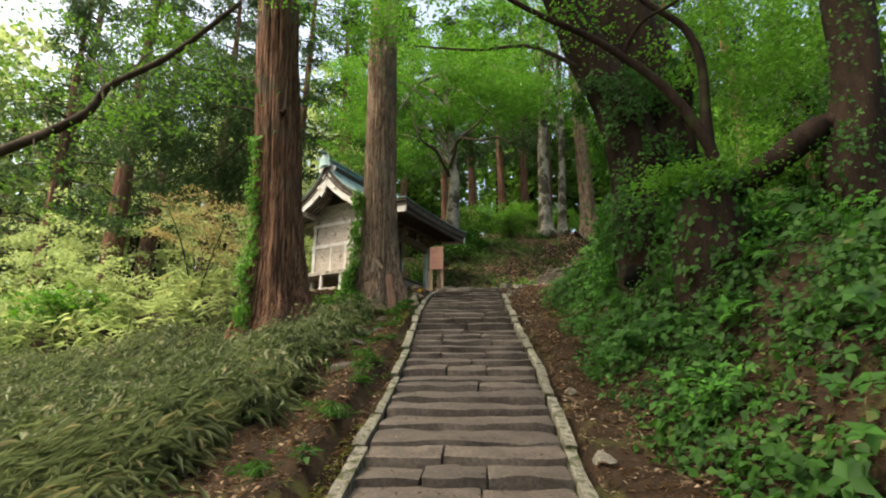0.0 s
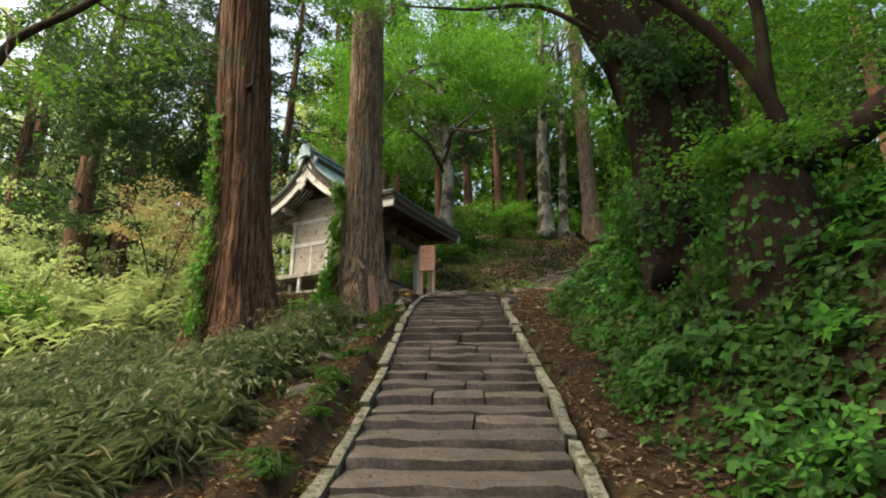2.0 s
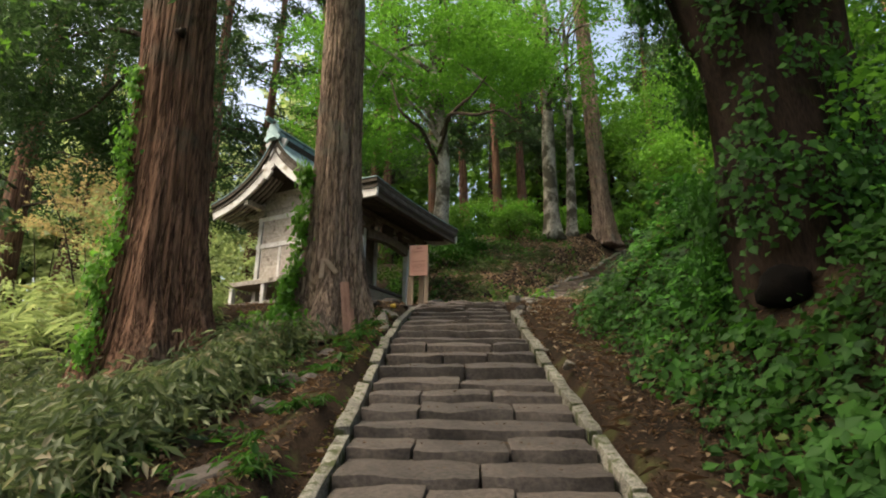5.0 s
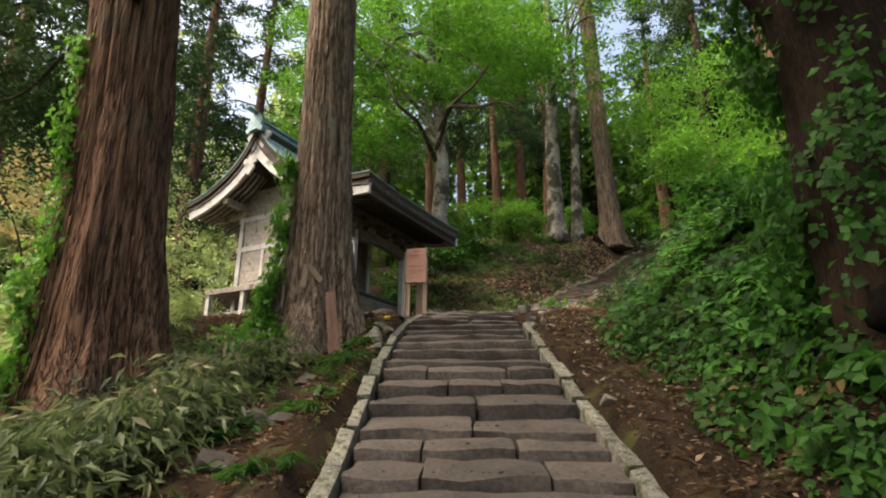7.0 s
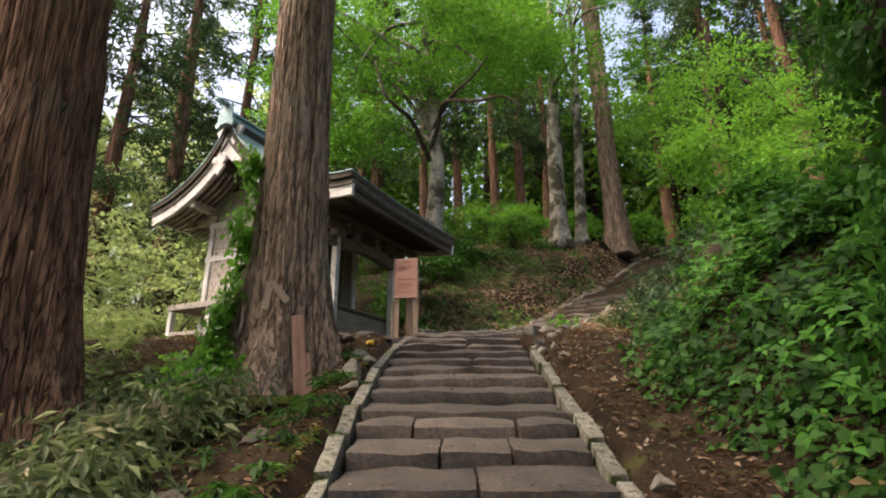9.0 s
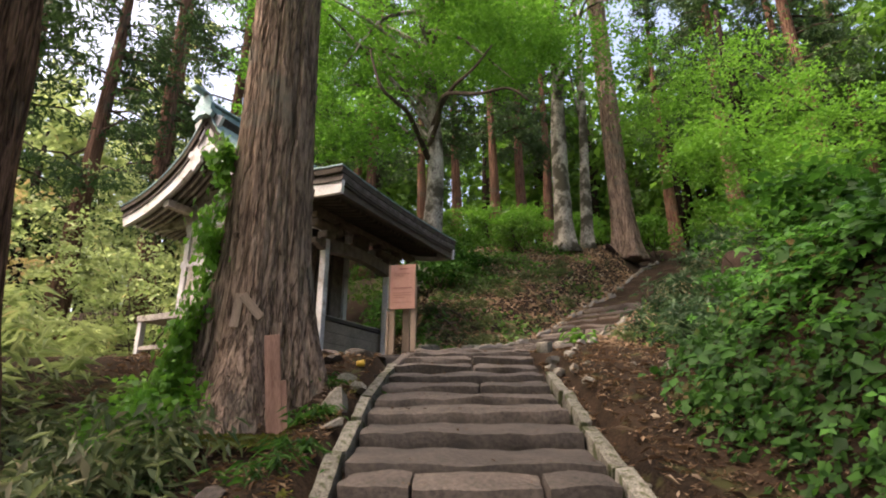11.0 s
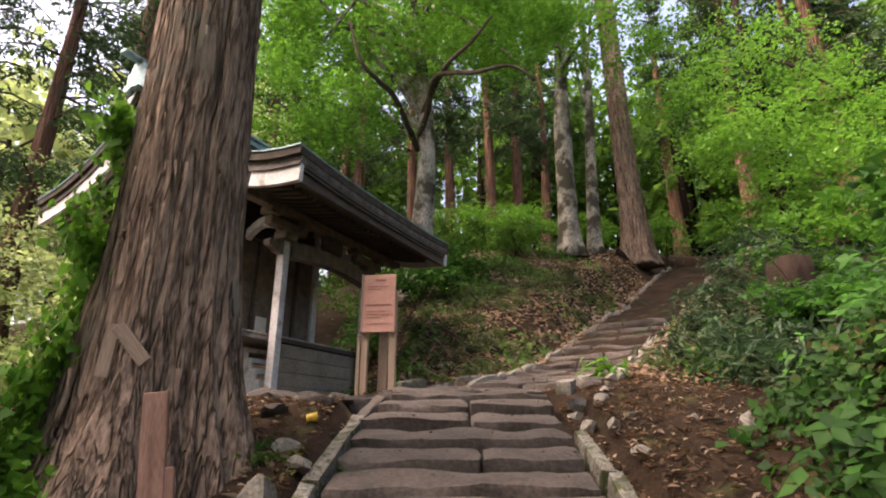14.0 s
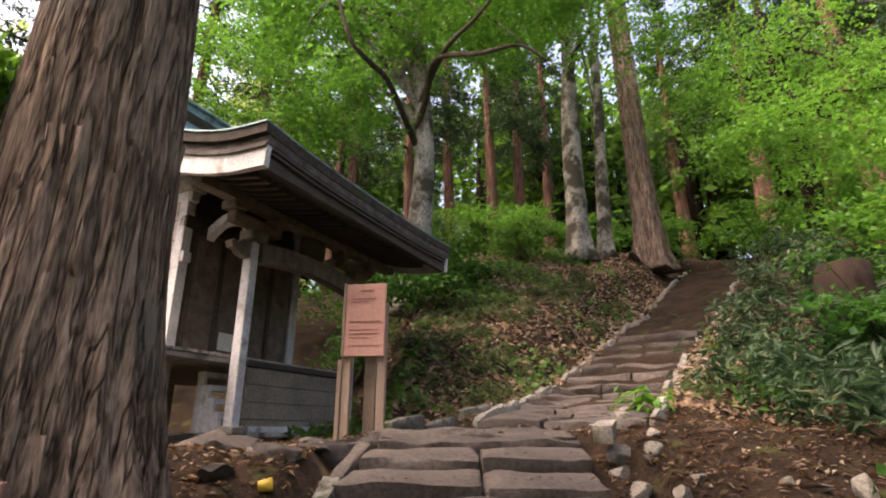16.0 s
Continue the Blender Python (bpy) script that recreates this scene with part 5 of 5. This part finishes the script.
pl = pl[np.linalg.norm(pl - HOLLOW, axis=1) > 0.45]
tagged(new("bank_shrubs", leaf_mesh("bank_shrubs", pl, 0.13 * RNG.uniform(0.6, 1.4, len(pl)), L_IVY, np.repeat(d, len(pl), 0), 0.5, 0.75, 0.6)), "broad-leaved low shrubs on the bank", "undergrowth", kind="stuff")


def rosettes(name, label, centres, per, spread, rise, size, mat):
    """Plants whose leaves spread like fingers from the tip of each stalk."""
    pl, ways, nors, sizes = [], [], [], []
    for cx, cy, cz in centres:
        m = RNG.integers(per // 2, per + 1)
        tips = np.stack([RNG.normal(cx, spread, m), RNG.normal(cy, spread, m), cz + RNG.uniform(0.2, 1, m) * rise], 1)
        big = size * RNG.uniform(0.7, 1.3)
        for t in tips:
            n = Vector((-0.45, -0.3, 0.8)) + Vector(RNG.normal(0, 0.28, 3))
            n.normalize()
            a = n.orthogonal().normalized()
            b = n.cross(a)
            k = RNG.integers(3, 6)
            w0 = RNG.uniform(0, 6.28)
            for j in range(k):
                w = w0 + 6.28 * j / k
                d = a * math.cos(w) + b * math.sin(w) - n * 0.25
                pl.append(Vector(t) + d * big * 0.5)
                ways.append(d * 3)
                nors.append(n)
                sizes.append(big)
    return tagged(new(name, leaf_mesh(name, np.array(pl), np.array(sizes) * RNG.uniform(0.8, 1.15, len(pl)), mat, np.array(nors), 0.15, 0.6, 0.1, np.array(ways))), label, "undergrowth", kind="stuff")


def bank_spots(n, xr, yr, o, at):
    return [p for p in scatter(n, xr, yr, lambda x, y: max(0, patch(x, y, 0.8, o) + at) * 1.6 * ramp01(x, bank_foot(y) + 0.05, bank_foot(y) + 0.5), 0.02, 0.04) if (Vector(p) - Vector(HOLLOW)).length > 0.45]


rosettes("bank_plants", "bright broad-leaved plants in clumps on the bank", bank_spots(1500, (1.9, 5.2), (1.0, 12.4), 21, 0.05), 12, 0.13, 0.30, 0.085, L_BANK)
rosettes("bank_plants", "dark broad-leaved plants between brighter clumps", bank_spots(900, (1.9, 5.2), (1.0, 12.8), 44, 0.1), 9, 0.16, 0.24, 0.11, L_IVY)


def blades(name, label, clumps, per, length, mat, slim, height, category="undergrowth", lean=0.9, spread=0.3):
    pl, ways, nors = [], [], []
    for x, y, s in clumps:
        g = ground_height(x, y)
        w = RNG.uniform(0, 2 * math.pi, per)
        r = np.abs(RNG.normal(0, 0.22, per)) * s
        h = RNG.uniform(0.12, 1.0, per) * height * s
        pl.append(np.stack([x + np.cos(w) * r, y + np.sin(w) * r, g + h], 1))
        ways.append(np.stack([np.cos(w), np.sin(w), RNG.uniform(-lean, 0.5, per)], 1))
        nors.append(np.stack([np.cos(w) * 0.3, np.sin(w) * 0.3, 1 + 0 * w], 1))
    pl = np.concatenate(pl)
    return tagged(new(name, leaf_mesh(name, pl, length * RNG.uniform(0.6, 1.3, len(pl)), mat, np.concatenate(nors), spread, slim, 0.1, np.concatenate(ways))), label, category, kind="stuff")


def clump_list(n, xr, yr, keep):
    out = []
    while len(out) < n:
        x, y = RNG.uniform(*xr), RNG.uniform(*yr)
        if RNG.random() < keep(x, y):
            out.append((x, y, RNG.uniform(0.7, 1.35)))
    return out


left_edge = lambda y: -1.62 - 0.2 * math.sin(y * 0.9)
blades("bamboo_grass", "dark bamboo grass with dry tan-edged leaves on the slope", clump_list(520, (-9, -1.1), (4.8, 9.4), lambda x, y: 0 if x > left_edge(y) or math.hypot(x + 2.9, y - 9.05) < 0.75 else 0.4 + 0.6 * ramp01(-x, 1.5, 2.6)) + clump_list(110, (-3.6, -1.55), (6.4, 10.0), lambda x, y: 0 if math.hypot(x + 2.94, y - 9.05) < 0.7 or math.hypot(x + 1.5, y - 10.85) < 1.1 else 1) + clump_list(150, (-14.0, -9.0), (3.0, 11.0), lambda x, y: ramp01(x + 1.5 * patch(x, y, 0.8), -14.0, -9.0)), 110, 0.125, L_SASA, 0.27, 0.38, lean=1.6, spread=0.7)
blades("long_grass", "arching dark green grass tufts beside the steps", clump_list(420, (-6.0, -1.0), (0.6, 5.6), lambda x, y: 0 if x > -1.5 - 0.2 * math.sin(y * 2) else 1) + clump_list(260, (-12.0, -1.0), (-6.0, 6.5), lambda x, y: 0 if x > -1.5 - 0.2 * math.sin(y * 2) or (x > -6 and y > 0.6) else ramp01(y, -6.0, -0.5) * ramp01(x, -12.0, -6.5)), 110, 0.26, L_GRASS, 0.024, 0.26, lean=0.4)
blades("bamboo_grass", "dark bamboo grass beside the upper path", clump_list(110, (2.7, 6.2), (11.9, 17.5), lambda x, y: 0 if near_path(x, y)[0] < 1.0 else 1), 85, 0.16, L_DARK_SASA, 0.22, 0.5, spread=0.6)
blades("bamboo_grass", "bamboo grass by the shrine terrace and cedar roots", clump_list(50, (-6.5, -2.1), (9.6, 11.2), lambda x, y: 0 if math.hypot(x + 1.5, y - 10.85) < 0.8 else 1), 50, 0.17, L_SASA, 0.2, 0.26)
tuft = clump_list(26, (-1.0, -0.58), (3.5, 11.0), lambda x, y: 1)
blades("meadow_grass", "tall pale sunlit grass and weeds below the trees", clump_list(330, (-16, -3.4), (9.8, 17.5), lambda x, y: 0 if (x > -5.3 and y > 11.6) or math.hypot(x + 2.9, y - 9.05) < 1.0 else 1), 46, 0.30, L_SUN_TINT, 0.12, 0.75, lean=0.1)
tuft2 = clump_list(70, (-2.6, -0.62), (3.0, 12.0), lambda x, y: 0.3 if x > -1.2 else 1)
blades("seedlings", "small green seedlings in the leaf litter", [(x, y, s * 0.5) for x, y, s in tuft2], 26, 0.09, L_GROUND, 0.4, 0.22)
blades("dry_grass", "pale dry grass tufts on the leafy bank", [(x, y, s * 0.6) for x, y, s in clump_list(190, (-1.1, 3.0), (13.6, 19.0), lambda x, y: 0 if near_path(x, y)[0] < 0.8 else 1)], 40, 0.13, L_SASA, 0.08, 0.22)
blades("moss_tufts", "small mossy grass tufts along the kerb", [(x, y, s * 0.45) for x, y, s in tuft], 60, 0.09, L_GROUND, 0.16, 0.2)
blades("path_fern", "small yellow-green fern among the path stones", [(1.75, 12.95, 0.7)], 50, 0.16, L_MAPLE, 0.3, 0.3)


def bush(name, label, cx, cy, rx, ry, h, n, count, leaf, mat, lift=0.3, spray=0.4, stems=5):
    root = tagged(empty(name, cx, cy, ground_height(cx, cy) - 0.05), label, "bush")
    z = root.location.z
    c = in_ellipsoid(np.array([cx, cy, z + lift + h * 0.5]), np.array([rx, ry, h * 0.55]), n, 0.2)
    for k in range(stems):
        b = c[k]
        limb(root, [(cx + RNG.normal(0, 0.1), cy + RNG.normal(0, 0.1), z), ((cx + b[0]) / 2, (cy + b[1]) / 2, z + (b[2] - z) * 0.6), tuple(b)], 0.022, 0.006, M_TWIG, "stem", 5, 7)
    crown(root, "foliage", spray_places(c, count, spray, 0.12), leaf, mat)
    return root


bush("maple_bush", "yellow-orange turning shrub on the sunny slope", -6.3, 12.3, 1.4, 1.0, 1.9, 34, 55, 0.085, L_ORANGE, 1.0)
for x, y, rx, h, mt in [(-8.6, 11.6, 1.3, 1.5, L_SUN_TINT), (-10.5, 12.6, 1.6, 3.4, L_SUN_TINT), (-7.6, 14.6, 1.6, 3.6, L_SUN_TINT), (-9.4, 15.2, 1.5, 4.2, L_SUN_TINT), (-11.8, 16.6, 1.8, 4.6, L_SUN_TINT), (-5.6, 15.6, 1.3, 2.4, L_SUN_TINT), (-12.8, 14.4, 1.8, 4.0, L_SUN_TINT), (-9.6, 9.6, 1.2, 1.2, L_MAPLE), (-6.4, 17.2, 1.8, 3.6, L_SUN_TINT), (-4.2, 18.6, 1.6, 3.2, L_MAPLE), (-8.2, 10.6, 1.0, 0.9, L_MAPLE), (-11.2, 10.4, 1.4, 1.4, L_SUN_TINT)]:
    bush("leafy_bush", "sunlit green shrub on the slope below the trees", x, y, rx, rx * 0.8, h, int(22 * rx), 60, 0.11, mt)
bush("tall_thicket", "pale airy thicket behind the shrine", -4.8, 19.6, 2.3, 1.8, 5.5, 80, 55, 0.10, L_SUN_TINT, 0.4, 0.5, 9)
bush("tall_thicket", "pale airy thicket beyond the shrine terrace", -8.2, 19.0, 2.2, 1.8, 5.0, 70, 55, 0.10, L_SUN_TINT, 0.4, 0.5, 9)
for x, y, rx, h, mt in [(1.3, 21.6, 1.2, 1.0, L_MAPLE), (2.2, 22.4, 1.2, 1.3, L_MAPLE), (0.2, 22.2, 1.2, 1.0, L_FOREST), (-1.8, 20.2, 1.2, 1.4, L_FOREST), (0.1, 19.0, 0.7, 0.6, L_FOREST), (6.4, 22.6, 1.0, 1.2, L_MAPLE), (8.3, 21.6, 1.2, 1.4, L_MAPLE), (9.6, 22.8, 1.2, 1.5, L_FOREST), (1.9, 20.3, 0.8, 0.6, L_FOREST), (4.2, 22.4, 0.9, 0.9, L_MAPLE), (-0.2, 16.6, 0.6, 0.5, L_GROUND), (0.3, 17.6, 0.6, 0.5, L_GROUND), (-1.4, 17.8, 0.7, 0.8, L_GROUND)]:
    bush("leafy_bush", "green shrub among the trees on the bank", x, y, rx, rx * 0.8, h, int(24 * rx) + 4, 60, 0.11, mt)
for x, y, rx, h, mt in [(3.7, 10.9, 0.6, 0.5, L_IVY), (4.4, 12.2, 0.8, 0.8, L_IVY), (4.9, 14.2, 0.9, 1.2, L_IVY), (3.5, 9.4, 0.6, 0.4, L_IVY), (6.2, 15.6, 1.0, 1.3, L_MAPLE), (7.6, 17.2, 1.0, 1.4, L_MAPLE)]:
    bush("leafy_bush", "glossy green shrub on the bank above the path", x, y, rx, rx * 0.8, h, int(26 * rx), 60, 0.11, mt, 0.1)
tree_stump = tagged(empty("tree_stump", 5.0, 14.9, ground_height(5.0, 14.9) - 0.1), "dark rotting tree stump above the path", "stump")
tube("stump", [(0, 0, 0), (0, 0, 0.3), (0.03, 0, 0.6), (0.05, 0.02, 0.85)], [0.42, 0.34, 0.31, 0.28], M_DARK_BARK, tree_stump, 22, 0.2, 2, flute=0.1)
for k, (a, b) in enumerate([((-0.1, 14.9), (0.25, 14.2)), ((0.15, 15.2), (0.5, 14.6)), ((2.0, 16.5), (2.25, 15.9)), ((-0.35, 14.5), (0.4, 14.75))]):
    r = tagged(empty("fallen_branch", 0, 0, 0), "dead grey branch lying on the leafy bank", "branch")
    limb(r, [(*a, ground_height(*a) + 0.12), ((a[0] + b[0]) / 2 + 0.06, (a[1] + b[1]) / 2, ground_height((a[0] + b[0]) / 2, (a[1] + b[1]) / 2) + 0.07), (*b, ground_height(*b) + 0.05)], 0.022, 0.008, M_TWIG, "branch", 7, 9)

# ---- litter ----
def litter_keep(x, y):
    if left_side(y) - 0.1 < x < right_side(y) + 0.12 and y < 12.3:
        return 0.0
    return 0.55 + 0.6 * patch(x, y, 1.2, 5)


pl = scatter(85000, (-4.2, 3.0), (0.5, 13.4), litter_keep, 0.010, 0.014)
tagged(new("leaf_litter", leaf_mesh("leaf_litter", pl, 0.046 * RNG.uniform(0.4, 1.6, len(pl)), L_LITTER, None, 0.35, 0.42)), "dry brown fallen leaves and needles on the soil", "leaf litter", kind="stuff")
# bank leaves use the raised colour, as if light fell on them
pl = scatter(24000, (-1.2, 4.8), (13.2, 21.5), lambda x, y: 0.0 if near_path(x, y)[0] < 0.62 else 0.8, 0.012, 0.02)
tagged(new("leaf_litter", leaf_mesh("leaf_litter", pl, 0.085 * RNG.uniform(0.4, 1.5, len(pl)), L_LIT_PALE_LITTER, np.tile([0.0, -0.4, 0.8], (len(pl), 1)), 0.4, 0.5)), "dry brown fallen leaves over the bank", "leaf litter", kind="stuff")
pl = scatter(15000, (-1.3, 3.6), (13.6, 21.0), lambda x, y: 0.0 if near_path(x, y)[0] < 0.75 else max(0, patch(x, y, 0.9, 2) + 0.15) * 1.6, 0.03, 0.10)
tagged(new("bank_plants", leaf_mesh("bank_plants", pl, 0.10 * RNG.uniform(0.5, 1.4, len(pl)), L_FOREST, np.tile([0.0, -0.4, 0.8], (len(pl), 1)), 0.5, 0.6, 0.2)), "sparse ferns and seedlings on the leafy bank", "undergrowth", kind="stuff")

pl = np.array([(x, y, stair_height(max(e for e in EDGES if e <= y) + 0.04) + 0.012) for x, y in zip(RNG.uniform(-0.3, 1.1, 1300), RNG.uniform(0, 12.1, 1300))])
tagged(new("leaf_litter", leaf_mesh("leaf_litter", pl, 0.028 * RNG.uniform(0.4, 1.5, len(pl)), L_LITTER, None, 0.25, 0.5)), "scattered dry leaves on the stone steps", "leaf litter", kind="stuff")

pl = scatter(5200, (-4.0, 3.0), (0.5, 13.4), litter_keep, 0.02, 0.02)
tagged(new("twigs", leaf_mesh("twigs", pl, 0.14 * RNG.uniform(0.4, 1.6, len(pl)), L_LITTER, None, 0.2, 0.05)), "thin dead twigs and needles strewn on the soil", "twigs", kind="stuff")
w = RNG.uniform(math.radians(215), math.radians(320), 2600)
rad = 0.84 + np.abs(RNG.normal(0, 0.16, 2600))
pl = np.stack([-1.5 + rad * np.cos(w), 10.85 + rad * np.sin(w), 0 * w], 1)
pl[:, 2] = [max(ground_height(x, y) + 0.012, 3.03 + 0.4 * max(0, 1.0 - r)) for (x, y, _), r in zip(pl, rad)]
L_MOSS = leaf_material("moss_fronds", (0.05, 0.06, 0.012), (0.15, 0.16, 0.035), (0.14, 0.16, 0.03), rough=0.9)
tagged(new("moss", leaf_mesh("moss", pl, 0.03 * RNG.uniform(0.5, 1.4, len(pl)), L_MOSS, None, 0.5, 0.7)), "yellow-green moss at the foot of the cedar", "moss", kind="stuff")
pl = scatter(5200, (-0.85, -0.30), (2.4, 11.0), lambda x, y: 0.0 if x > left_side(y) - 0.15 else 1.6 * max(0, patch(x, y, 1.1, 12) + 0.25) * (1 - ramp01(left_side(y) - 0.15 - x, 0.05, 0.3)), 0.012, 0.02)
tagged(new("moss", leaf_mesh("moss", pl, 0.032 * RNG.uniform(0.5, 1.4, len(pl)), L_MOSS, None, 0.5, 0.7)), "yellow-green moss along the stone kerb", "moss", kind="stuff")
pl = scatter(9000, (-2.4, 2.4), (0.5, 13.0), litter_keep, 0.018, 0.015)
tagged(new("leaf_litter", leaf_mesh("leaf_litter", pl, 0.055 * RNG.uniform(0.4, 1.4, len(pl)), L_LIT_PALE_LITTER, None, 0.4, 0.45)), "paler dry leaves scattered beside the steps", "leaf litter", kind="stuff")
